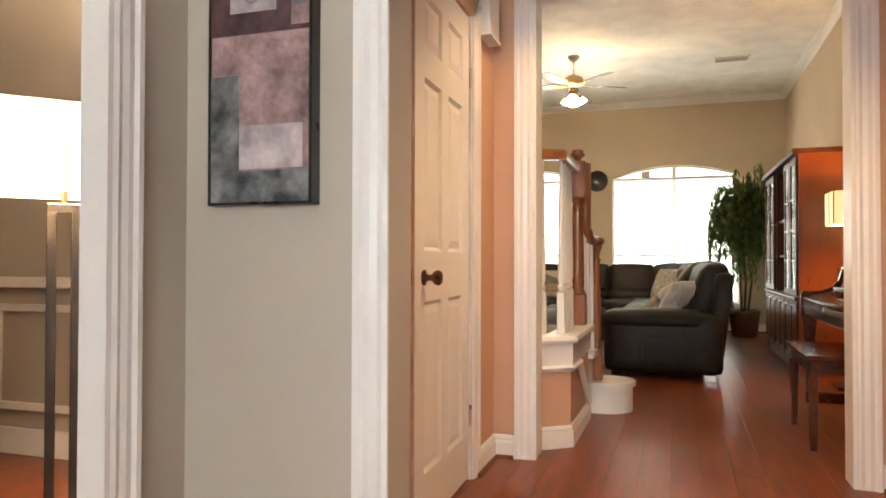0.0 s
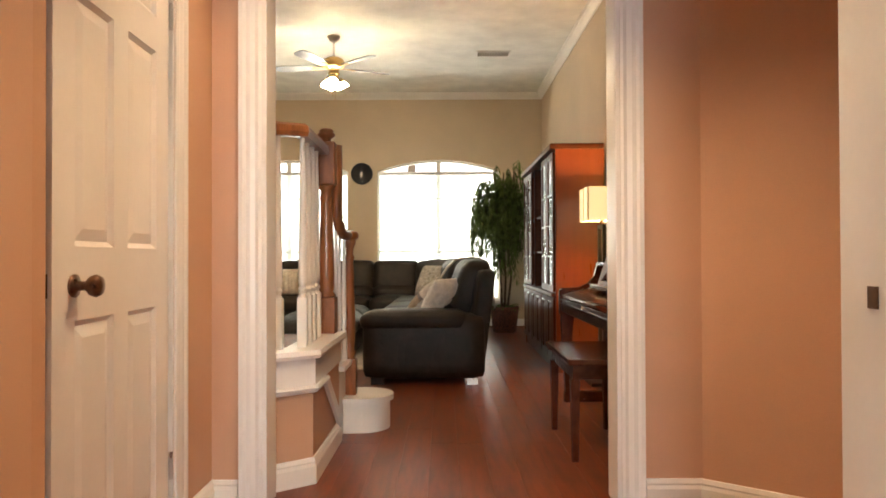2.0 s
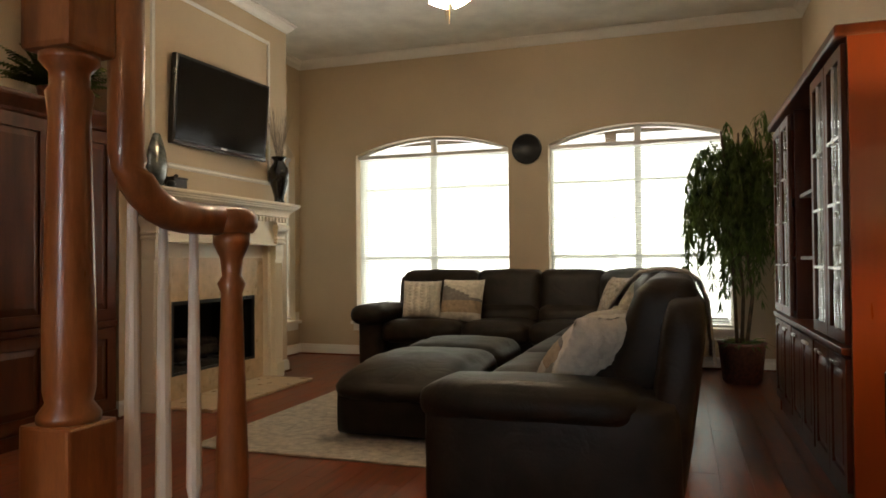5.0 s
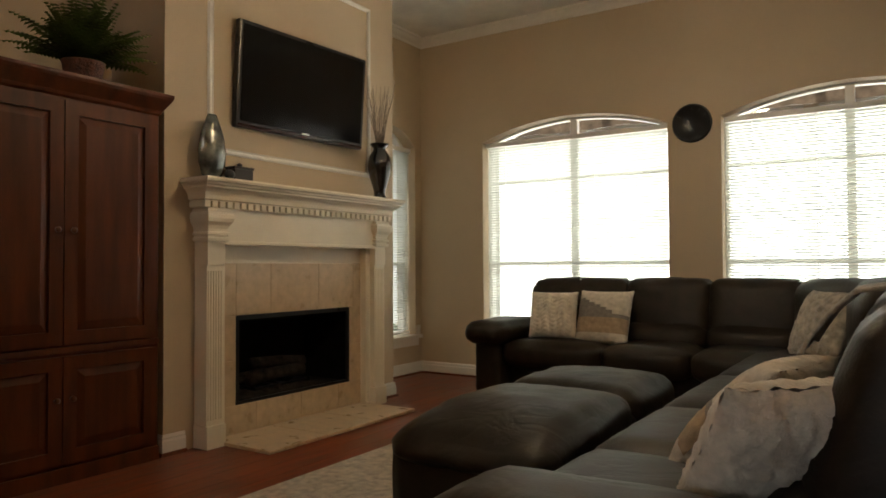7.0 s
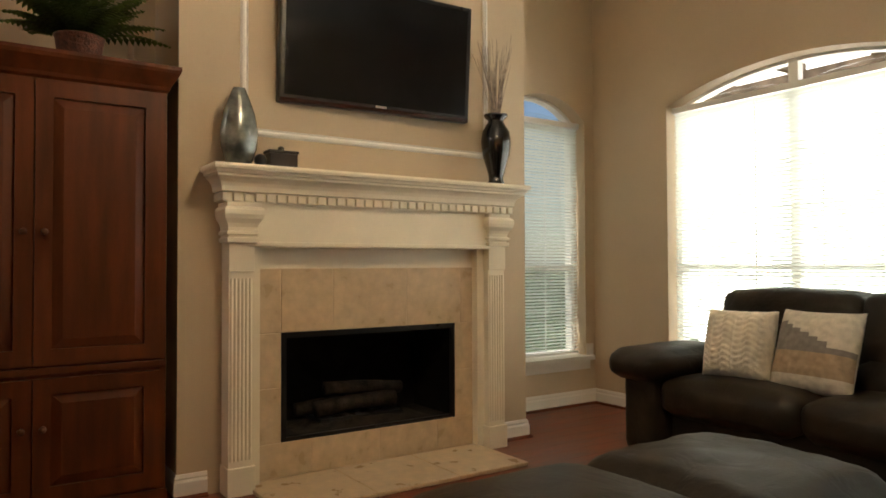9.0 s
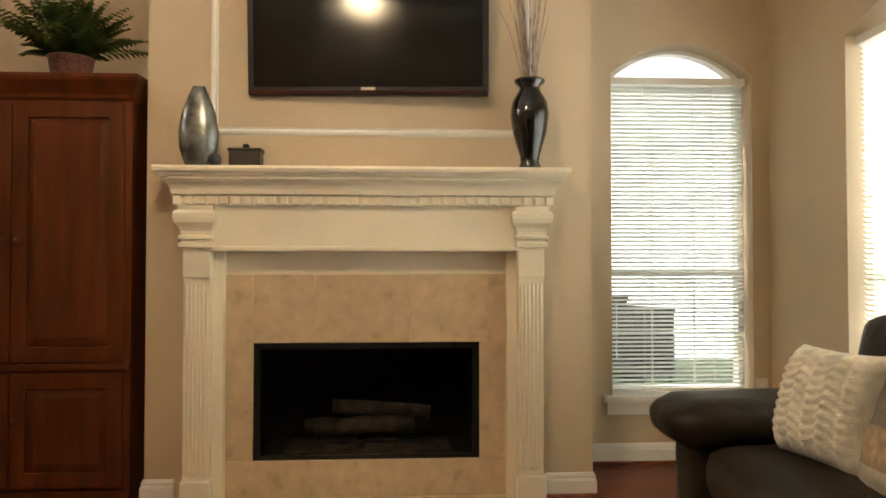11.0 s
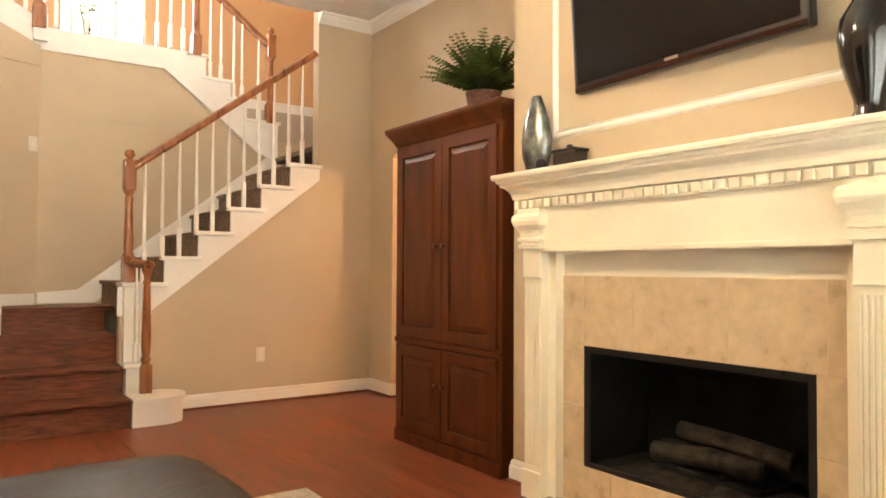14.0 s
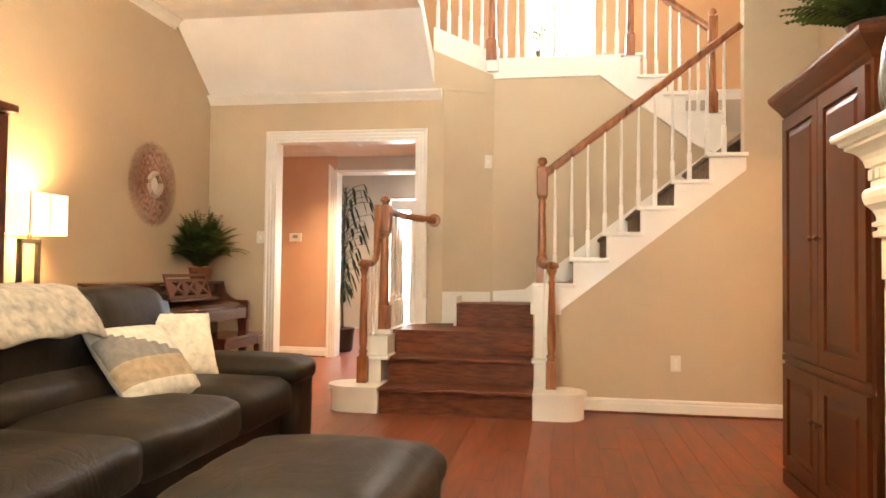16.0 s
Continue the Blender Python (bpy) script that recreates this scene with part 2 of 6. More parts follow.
def thing(name, label, category, at=(0, 0, 0), rz=0.0, group=""):
    ob = new(name)
    ob.matrix_world = pose(*at, 0, 0, rz)
    ob.empty_display_size = 0.1
    return tagged(ob, label, category, group)


def put(ob, x=0, y=0, z=0, rx=0, ry=0, rz=0):
    ob.matrix_local = pose(x, y, z, rx, ry, rz)
    return ob


def box(x0, x1, y0, y1, z0, z1, bevel=0.0, seg=2, bm=None):
    new_bm = bm is None
    bm = bm or bmesh.new()
    r = bmesh.ops.create_cube(bm, size=1)
    for v in r["verts"]:
        v.co = Vector(((x0 + x1) / 2 + v.co.x * (x1 - x0), (y0 + y1) / 2 + v.co.y * (y1 - y0), (z0 + z1) / 2 + v.co.z * (z1 - z0)))
    if bevel:
        edges = {e for v in r["verts"] for e in v.link_edges}
        bmesh.ops.bevel(bm, geom=list(edges), offset=bevel, segments=seg, affect="EDGES", profile=0.6)
    return bm


def lathe(profile, n=20, bm=None, at=(0, 0, 0)):
    """Turned about z: profile rows are (radius, height)."""
    bm = bm or bmesh.new()
    rings = []
    for r, z in profile:
        rings.append([bm.verts.new((at[0] + max(r, 1e-4) * math.cos(2 * math.pi * i / n), at[1] + max(r, 1e-4) * math.sin(2 * math.pi * i / n), at[2] + z)) for i in range(n)])
    for a, b in zip(rings, rings[1:]):
        for i in range(n):
            bm.faces.new((a[i], a[(i + 1) % n], b[(i + 1) % n], b[i]))
    bm.faces.new(rings[0][::-1])
    bm.faces.new(rings[-1])
    return bm


def tube(points, r, n=8, bm=None, taper=None):
    bm = bm or bmesh.new()
    pts = [Vector(p) for p in points]
    rings = []
    for i, p in enumerate(pts):
        d = (pts[min(i + 1, len(pts) - 1)] - pts[max(i - 1, 0)]).normalized()
        a = d.cross(Vector((0, 0, 1)) if abs(d.z) < 0.95 else Vector((1, 0, 0))).normalized()
        b = d.cross(a)
        rad = r if taper is None else r + (taper - r) * i / max(1, len(pts) - 1)
        rings.append([bm.verts.new(p + a * rad * math.cos(2 * math.pi * k / n) + b * rad * math.sin(2 * math.pi * k / n)) for k in range(n)])
    for a, b in zip(rings, rings[1:]):
        for k in range(n):
            bm.faces.new((a[k], a[(k + 1) % n], b[(k + 1) % n], b[k]))
    bm.faces.new(rings[0][::-1])
    bm.faces.new(rings[-1])
    return bm


def sweep(points, section, up=(0, 0, 1), bm=None, closed=False):
    """A moulding: section rows are (out, up) offsets carried along level points; out is to the right of the way."""
    bm = bm or bmesh.new()
    pts = [Vector(p) for p in points]
    n = len(pts)
    rings = []
    for i, p in enumerate(pts):
        d0 = (pts[i] - pts[i - 1]).normalized() if i or closed else None
        d1 = (pts[(i + 1) % n] - pts[i]).normalized() if i < n - 1 or closed else None
        d0, d1 = d0 or d1, d1 or d0
        u = Vector(up)
        s0, s1 = d0.cross(u).normalized(), d1.cross(u).normalized()
        s = (s0 + s1)
        s = s / max(0.3, s.dot(s0))
        vv = s0.cross(d0).normalized()
        rings.append([bm.verts.new(p + s * a + vv * b) for a, b in section])
    m = len(section)
    for i in range(n if closed else n - 1):
        a, b = rings[i], rings[(i + 1) % n]
        for k in range(m):
            bm.faces.new((a[k], a[(k + 1) % m], b[(k + 1) % m], b[k]))
    if not closed:
        bm.faces.new(rings[0][::-1])
        bm.faces.new(rings[-1])
    return bm


def slab(outline, holes, depth, place, bm=None):
    """A flat sheet with holes, given thickness. place(u, v, w) puts a point into the world."""
    bm = bm or bmesh.new()
    edges, start = [], len(bm.verts)
    for loop in (outline, *holes):
        vs = [bm.verts.new((u, v, 0)) for u, v in loop]
        edges += [bm.edges.new((vs[i], vs[(i + 1) % len(vs)])) for i in range(len(vs))]
    fill = bmesh.ops.triangle_fill(bm, use_beauty=True, use_dissolve=False, edges=edges, normal=(0, 0, 1))
    faces = [g for g in fill["geom"] if isinstance(g, bmesh.types.BMFace)]
    ex = bmesh.ops.extrude_face_region(bm, geom=faces)
    for g in ex["geom"]:
        if isinstance(g, bmesh.types.BMVert):
            g.co.z = depth
    bm.verts.ensure_lookup_table()
    for v in list(bm.verts)[start:]:
        v.co = Vector(place(*v.co))
    return bm


def rect(u0, u1, v0, v1):
    return [(u0, v0), (u1, v0), (u1, v1), (u0, v1)]


def arch(u0, u1, v0, spring, rise, n=18):
    half, mid = (u1 - u0) / 2, (u0 + u1) / 2
    r = (half * half + rise * rise) / (2 * rise)
    a = math.asin(min(1, half / r))
    top = [(mid + r * math.sin(a - 2 * a * i / n), spring + rise - r + r * math.cos(a - 2 * a * i / n)) for i in range(n + 1)]
    return [(u0, v0), (u1, v0)] + top


def arch_at(u, u0, u1, spring, rise):
    half, mid = (u1 - u0) / 2, (u0 + u1) / 2
    r = (half * half + rise * rise) / (2 * rise)
    return spring + rise - r + math.sqrt(max(0, r * r - (u - mid) ** 2))


def on_y(y):
    """Sheet coordinates (x, z), thickness towards +y."""
    return lambda u, v, w: (u, y + w, v)


def on_x(x):
    """Sheet coordinates (y, z), thickness towards +x."""
    return lambda u, v, w: (x + w, u, v)


def wall_line(p, q, z0, z1, thick, bm=None):
    """An upright wall between two plan points; the thickness goes to the right of the way."""
    p, q = Vector((*p, 0)), Vector((*q, 0))
    s = (q - p).normalized().cross(Vector((0, 0, 1))) * thick
    bm = bm or bmesh.new()
    lo = [bm.verts.new(v + Vector((0, 0, z0))) for v in (p, q, q + s, p + s)]
    hi = [bm.verts.new(v + Vector((0, 0, z1))) for v in (p, q, q + s, p + s)]
    bm.faces.new(lo[::-1])
    bm.faces.new(hi)
    for i in range(4):
        bm.faces.new((lo[i], lo[(i + 1) % 4], hi[(i + 1) % 4], hi[i]))
    return bm


CROWN = [(0, 0), (0, -0.085), (0.012, -0.085), (0.018, -0.07), (0.045, -0.045), (0.06, -0.02), (0.075, -0.015), (0.075, 0)]
BASE = [(0, 0), (0.016, 0), (0.016, 0.075), (0.010, 0.088), (0.012, 0.095), (0.006, 0.11), (0, 0.112)]
SHOE = [(0.0165, 0.0), (0.031, 0.0), (0.030, 0.008), (0.024, 0.015), (0.0165, 0.017)]
CASING = [(0, 0), (0, 0.010), (0.012, 0.016), (0.026, 0.012), (0.045, 0.016), (0.062, 0.014), (0.072, 0.022), (0.088, 0.022), (0.092, 0)]


def casing_bm(u0, u1, v0, v1, place, bm=None):
    """Moulded casing round the two sides and the top of an opening; place(u, v, w) with w out of the wall."""
    bm = bm or bmesh.new()
    w = CASING[-1][0]
    path = [((u0, v0), (-1, 0)), ((u0, v1), (-1, 1)), ((u1, v1), (1, 1)), ((u1, v0), (1, 0))]
    rings = [[bm.verts.new(place(u + du * a, v + dv * a, b)) for a, b in CASING] for (u, v), (du, dv) in path]
    m = len(CASING)
    for a, b in zip(rings, rings[1:]):
        for k in range(m):
            bm.faces.new((a[k], a[(k + 1) % m], b[(k + 1) % m], b[k]))
    bm.faces.new(rings[0][::-1])
    bm.faces.new(rings[-1])
    return bm


# ---------------------------------------------------------------- plan numbers
CEIL_Z = 3.22
EAST, NORTH = 1.42, 10.46
WEST_N, WEST_S = -3.62, -3.77
SOUTH0, SOUTH1 = 3.455, 3.585          # wall of the doorway, hall side and room side
DOOR_X0, DOOR_X1, DOOR_Z = -0.635, 0.745, 2.26
STAIR_Y0, STAIR_Y1 = 3.40, 4.53
STEP_Z = [0, 0.19, 0.38, 0.567, 0.762, 0.957, 1.151, 1.345, 1.539, 1.733, 1.927]
UP_Z = 3.0
BREAST_X, BREAST_Y0, BREAST_Y1 = -3.09, 7.235, 9.305
FOYER_Y0, FOYER_Y1 = 1.66, 1.84      # cased opening between foyer and hall
OPEN1_X0, OPEN1_X1 = -0.64, 0.71
HALL_Z = 2.40

# ---------------------------------------------------------------- structure
W1, W2, WN = (-2.93, -1.25), (-0.85, 0.84), (9.56, 10.36)
SILL, SPRING, ARISE = 0.37, 2.15, 0.155

structure("wall_north", slab(rect(WEST_N - 0.15, EAST + 0.15, -0.02, CEIL_Z), [arch(*W1, SILL, SPRING, ARISE), arch(*W2, SILL, SPRING, ARISE)], 0.22, on_y(NORTH)),
          WALL, "tan painted wall with two arched windows")
structure("wall_east", slab(rect(SOUTH0 + 0.02, NORTH, -0.02, CEIL_Z + 0.1), [], 0.15, on_x(EAST)), WALL, "long tan painted living room wall")
structure("wall_west_north", slab(rect(BREAST_Y1 - 0.1, NORTH, -0.02, CEIL_Z), [arch(*WN, SILL, SPRING, 0.17)], -0.22, on_x(WEST_N)),
          WALL, "tan painted wall with a narrow arched window")
structure("wall_west_south", slab(rect(STAIR_Y1 - 0.02, BREAST_Y0 + 0.1, -0.02, CEIL_Z), [arch(4.90, 6.5, 0.0, 2.0, 0.22)], -0.15, on_x(WEST_S)),
          WALL, "tan painted wall with an arched opening")
FB_Y0, FB_Y1, FB_Z0, FB_Z1 = 7.725, 8.768, 0.19, 0.728
structure("wall_chimney_breast", slab(rect(BREAST_Y0, BREAST_Y1, -0.02, CEIL_Z), [rect(FB_Y0, FB_Y1, FB_Z0, FB_Z1)], -0.5, on_x(BREAST_X)),
          WALL, "tan painted chimney breast above the fireplace")
structure("wall_west_fill", box(WEST_S - 0.15, BREAST_X - 0.5, BREAST_Y0 - 0.1, BREAST_Y1 + 0.1, -0.02, CEIL_Z), WALL, "tan painted wall behind the chimney breast")

# wall of the doorway between living room and hall
structure("wall_south", slab(rect(-0.88, EAST, -0.02, 2.74), [rect(DOOR_X0, DOOR_X1, -0.01, DOOR_Z)], SOUTH1 - SOUTH0, on_y(SOUTH0)),
          WALL, "tan painted wall with a wide cased doorway")
bm = casing_bm(DOOR_X0, DOOR_X1, 0.0, DOOR_Z, lambda u, v, w: (u, SOUTH1 + w, v))
structure("door_casing_living", bm, TRIM, "white moulded casing around the wide doorway", "trim")
bm = casing_bm(DOOR_X0, DOOR_X1, 0.0, DOOR_Z, lambda u, v, w: (u, SOUTH0 - w, v))
structure("door_casing_hall", bm, TRIM, "white moulded casing around the wide doorway", "trim")
jamb = tagged(new("door_jamb_living"), "white painted jamb lining of the wide doorway", "trim", kind="structure")
part("side_jamb", box(DOOR_X0 - 0.001, DOOR_X0 + 0.018, SOUTH0 - 0.012, SOUTH1 + 0.012, 0, DOOR_Z - 0.018, 0.002, 1), TRIM, jamb)
part("side_jamb", box(DOOR_X1 - 0.018, DOOR_X1 + 0.001, SOUTH0 - 0.012, SOUTH1 + 0.012, 0, DOOR_Z - 0.018, 0.002, 1), TRIM, jamb)
part("head_jamb", box(DOOR_X0, DOOR_X1, SOUTH0 - 0.012, SOUTH1 + 0.012, DOOR_Z - 0.018, DOOR_Z + 0.001), TRIM, jamb)

# sloped ceiling over the doorway and the flat ceiling
SL_X0 = -0.79
bm = bmesh.new()
prof = [(SOUTH1 - 0.16, 2.70), (SOUTH1, 2.70), (4.26, CEIL_Z), (4.26, CEIL_Z + 0.12), (SOUTH1 - 0.16, 2.85)]
for x in (SL_X0, EAST + 0.02):
    prof_v = [bm.verts.new((x, y, z)) for y, z in prof]
    bm.faces.new(prof_v)
bm.verts.ensure_lookup_table()
for i in range(5):
    bm.faces.new((bm.verts[i], bm.verts[(i + 1) % 5], bm.verts[5 + (i + 1) % 5], bm.verts[5 + i]))
structure("ceiling_slope", bm, SLOPE, "white sloped ceiling above the doorway", "ceiling")
structure("ceiling", slab([(SL_X0, 4.26), (EAST + 0.15, 4.26), (EAST + 0.15, NORTH + 0.1), (WEST_S - 0.2, NORTH + 0.1), (WEST_S - 0.2, STAIR_Y1), (SL_X0, STAIR_Y1)], [], 0.12,
                          lambda u, v, w: (u, v, CEIL_Z + w)), CEIL, "off-white knockdown textured ceiling", "ceiling")

cz = CEIL_Z
bm = sweep([(-3.25, STAIR_Y1 + 0.0, cz), (WEST_S, STAIR_Y1, cz), (WEST_S, BREAST_Y0, cz), (BREAST_X, BREAST_Y0, cz), (BREAST_X, BREAST_Y1, cz),
            (WEST_N, BREAST_Y1, cz), (WEST_N, NORTH, cz), (EAST, NORTH, cz), (EAST, 4.26, cz)], CROWN)
structure("crown_moulding", bm, TRIM, "white crown moulding around the living room ceiling", "trim")
bm = sweep([(EAST, SOUTH1, 2.70), (SL_X0 - 0.07, SOUTH1, 2.70)], CROWN)
structure("crown_moulding_slope", bm, TRIM, "white crown moulding under the sloped ceiling", "trim")

# stair walls: angled wall, back wall, wall under the flight and the full-height pier
ANG_P, ANG_Q = (-0.88, SOUTH1), (-1.32, STAIR_Y0)
structure("wall_angled", wall_line(ANG_P, ANG_Q, 0, 2.86, -0.12), WALL, "angled tan wall beside the stair landing")
structure("wall_stair_back", box(-4.6, ANG_Q[0], STAIR_Y0 - 0.12, STAIR_Y0, 0, 2.30), WALL, "tan wall behind the staircase")
bm = slab([(-3.02, 2.301), (ANG_Q[0], 2.301), (ANG_Q[0], 2.86), (-2.27, 2.86)], [], -0.12, on_y(STAIR_Y0))
structure("wall_stair_back_upper", bm, WALL, "tan wall below the upper flight")
structure("wall_under_flight", slab([(-1.74, 0), (-1.74, 0.74), (-1.93, 0.74), (-3.27, 1.80), (WEST_S, 1.80), (WEST_S, 0)], [], -0.10, on_y(STAIR_Y1 - 0.012)),
          WALL, "tan triangular wall under the staircase")
structure("wall_stair_pier", box(-4.6, -3.26, STAIR_Y1 - 0.112, STAIR_Y1 - 0.008, 1.80, 5.6), WALL, "tan pier wall where the staircase turns")
structure("wall_stair_west", box(-4.7, -4.58, 0.8, STAIR_Y1, 0, 5.6), WALL_UP, "amber wall at the stair turn")
# overlook wall upstairs and the upper hall
OV_B, OV_RISE = (-0.785, 3.628), 0.19   # end of the raked overlook, in line with the angled wall


def raked(z0, z1, rise0, rise1, thick):
    """A strip along the overlook whose lower and upper edges climb by rise0 and rise1."""
    bm = wall_line((-1.318, 3.404), OV_B, z0, z1, thick)
    for v in bm.verts:
        if v.co.x > -1.0:
            v.co.z += rise1 if v.co.z > (z0 + z1) / 2 else rise0
    return bm


bm = raked(2.70, 2.87, 0.0, OV_RISE, 0.10)
for v in bm.verts:
    v.co += Vector((-0.0016, 0.0037, 0))
structure("wall_overlook", bm, WALL, "tan wall below the upstairs overlook")
structure("wall_upstairs_back", slab(rect(-4.6, 1.4, 2.9, 5.6), [rect(-2.28, -1.56, 3.02, 4.9)], -0.12, on_y(2.5)), WALL_UP, "amber wall of the upstairs hall")
structure("wall_void_north", box(-4.6, 1.4, STAIR_Y1 + 0.001, STAIR_Y1 + 0.12, CEIL_Z + 0.12, 5.6), SLOPE, "white wall above the stair void")
structure("wall_void_east", box(0.6, 0.7, 2.5, STAIR_Y1, CEIL_Z + 0.03, 5.6), WALL_UP, "amber wall at the end of the upstairs hall")
structure("ceiling_upstairs", box(-4.7, 1.4, 0.7, STAIR_Y1 + 0.12, 5.6, 5.72), SLOPE, "white ceiling above the stair void", "ceiling")
structure("floor_upstairs", slab([(-2.5, 2.4), (0.6, 2.4), (0.6, 3.36), (-2.5, 3.36)], [], 0.14, lambda u, v, w: (u, v, 2.86 + w)),
          CARPET, "brown carpeted upstairs hall floor", "floor")
bm = wall_line((-2.62, STAIR_Y0 + 0.014), (-1.315, STAIR_Y0 + 0.014), 2.84, UP_Z + 0.03, 0.04)
structure("trim_overlook", bm, TRIM, "white painted curb along the upstairs overlook", "trim")
bm = raked(2.84, UP_Z + 0.09, OV_RISE, OV_RISE, 0.02)
structure("trim_overlook_raked", bm, TRIM, "white painted raked curb of the upstairs overlook", "trim")

structure("roof", box(-5.5, 2.6, -3.0, STAIR_Y1 + 0.1, 5.73, 5.85), SLOPE, "closed roof above the house", "ceiling")
structure("wall_upper_shell", slab(rect(-5.5, 2.6, 2.83, 5.73), [], 0.1, on_y(-3.0)), SLOPE, "closed upper wall")

# archway hall in the west
bm = box(-5.3, -5.2, 4.0, 7.2, 0, 2.7)
box(-5.3, WEST_S - 0.15, 4.55, 4.65, 0, 2.7, bm=bm)
box(-5.3, WEST_S - 0.15, 7.0, 7.1, 0, 2.7, bm=bm)
structure("wall_arch_hall", bm, WALL_HALL, "peach-tan hallway walls beyond the arched opening")
structure("ceiling_arch_hall", box(-5.3, WEST_S - 0.15, 4.6, 7.1, 2.7, 2.8), SLOPE, "white hallway ceiling", "ceiling")
lamp("arch_hall_light", "POINT", pose(-4.5, 5.9, 2.4), 28, WARM, 0.1)

# hall between foyer and living room
HW = -0.83
DY0, DY1, DZ = 2.312, 3.07, 2.04
structure("wall_hall_west", slab(rect(2.25, SOUTH0, -0.02, HALL_Z + 0.05), [rect(DY0, DY1, -0.01, DZ)], -0.12, on_x(HW)), WALL_HALL, "peach-tan hall wall with a closet door")
structure("wall_hall_reveal", wall_line((OPEN1_X0 - 0.028, FOYER_Y0 + 0.075), (HW, 2.26), -0.0, HALL_Z, -0.15), WALL_HALL, "peach-tan wall beside the closet door")
structure("wall_hall_east_angle", wall_line((1.05, SOUTH0), (1.75, 2.90), -0.02, HALL_Z, -0.12), WALL_HALL, "peach-tan angled hall wall")
structure("wall_hall_east", box(1.75, 1.87, FOYER_Y1, 2.90, -0.02, HALL_Z), WALL_HALL, "peach-tan hall wall")
structure("wall_hall_north", slab(rect(-0.95, 1.2, -0.02, 2.74), [rect(DOOR_X0, DOOR_X1, -0.01, DOOR_Z)], 0.004, on_y(SOUTH0 - 0.0045)), WALL_HALL, "peach-tan hall side of the doorway wall")
structure("ceiling_hall", box(-0.95, 1.87, FOYER_Y0, SOUTH0, HALL_Z, HALL_Z + 0.1), SLOPE, "white hall ceiling", "ceiling")
structure("wall_closet", slab(rect(2.1, 3.3, 0, 2.4), [], -0.05, on_x(-1.5)), DARKWOOD, "dark closet interior")

# foyer
FWX = -1.23
structure("wall_foyer_north", slab(rect(FWX - 0.12, 2.3, -0.02, 2.72), [rect(OPEN1_X0, OPEN1_X1, -0.01, 2.22)], 0.14, on_y(FOYER_Y0)), WALL_FOYER, "greige foyer wall with a cased opening")
structure("wall_hall_south", slab(rect(OPEN1_X1 + 0.0, 1.87, -0.02, HALL_Z), [], -0.05, on_y(FOYER_Y1 + 0.0)), WALL_HALL, "peach-tan hall wall beside the cased opening")
bm = casing_bm(OPEN1_X0, OPEN1_X1, 0.0, 2.22, lambda u, v, w: (u, FOYER_Y0 - w, v))
structure("opening_casing_foyer", bm, TRIM, "white fluted casing around the foyer opening", "trim")
bm = casing_bm(OPEN1_X0 + 0.75, OPEN1_X1, 0.0, 2.22, lambda u, v, w: (u, FOYER_Y1 + w, v))
bmesh.ops.delete(bm, geom=[v for v in bm.verts if v.co.x < 0.5], context="VERTS")
structure("opening_casing_hall", bm, TRIM, "white casing on the hall side of the opening", "trim")
bm = box(OPEN1_X1 - 0.015, OPEN1_X1 + 0.001, FOYER_Y0 - 0.01, FOYER_Y1 + 0.01, 0, 2.22)
box(OPEN1_X0, OPEN1_X1, FOYER_Y0 - 0.01, FOYER_Y1 + 0.01, 2.205, 2.23, bm=bm)
jamb = structure("opening_jamb", bm, TRIM, "white painted jamb of the foyer opening", "trim")
part("strike_plate", box(OPEN1_X1 - 0.018, OPEN1_X1 - 0.015, 1.752, 1.775, 0.885, 0.918), BRONZE, jamb, "dark bronze strike plate")
WO_Y0, WO_Y1 = 0.2, 1.385
structure("wall_foyer_west", slab(rect(-2.6, FOYER_Y0, -0.02, 2.72), [rect(WO_Y0, WO_Y1, -0.01, 2.22)], -0.06, on_x(FWX)), WALL_FOYER, "greige foyer wall with a wide cased opening")
bm = casing_bm(WO_Y0, WO_Y1, 0.0, 2.22, lambda u, v, w: (FWX + w, u, v))
structure("opening_casing_west", bm, TRIM, "white moulded casing around the side room opening", "trim")
bm = box(FWX - 0.07, FWX + 0.01, WO_Y1 - 0.016, WO_Y1 + 0.001, 0, 2.22)
structure("opening_jamb_west", bm, TRIM, "white painted jamb of the side room opening", "trim")
structure("wall_foyer_east", box(2.3, 2.42, -2.6, FOYER_Y0, -0.02, 2.72), WALL_FOYER, "greige foyer wall")
structure("wall_foyer_south", slab(rect(FWX, 2.3, -0.02, 2.72), [rect(-0.62, 1.04, -0.01, 2.3)], -0.15, on_y(-2.2)), WALL_FOYER, "greige foyer wall with the front door")
structure("ceiling_foyer", box(FWX - 0.14, 2.42, -2.4, FOYER_Y0, 2.72, 2.82), SLOPE, "white foyer ceiling", "ceiling")
# side room west of the foyer
structure("wall_side_room", slab(rect(-4.2, FWX - 0.14, -0.02, 2.72), [], 0.1, on_y(2.75)), WALL_FOYER, "warm beige side room wall above white wainscot")
bm = box(-4.3, -4.2, -2.6, 2.85, 0, 2.72)
box(-4.3, FWX, -2.7, -2.6, 0, 2.72, bm=bm)
structure("wall_side_room_far", bm, WALL_FOYER, "beige side room walls")
structure("ceiling_side_room", box(-4.3, FWX - 0.14, -2.7, 2.85, 2.72, 2.82), SLOPE, "white side room ceiling", "ceiling")

# floor boards lie on a dark bed
structure("floor_bed", box(-5.3, 2.45, -2.8, NORTH + 0.2, -0.12, -0.012), GAP, "dark bed below the floor boards", "floor")

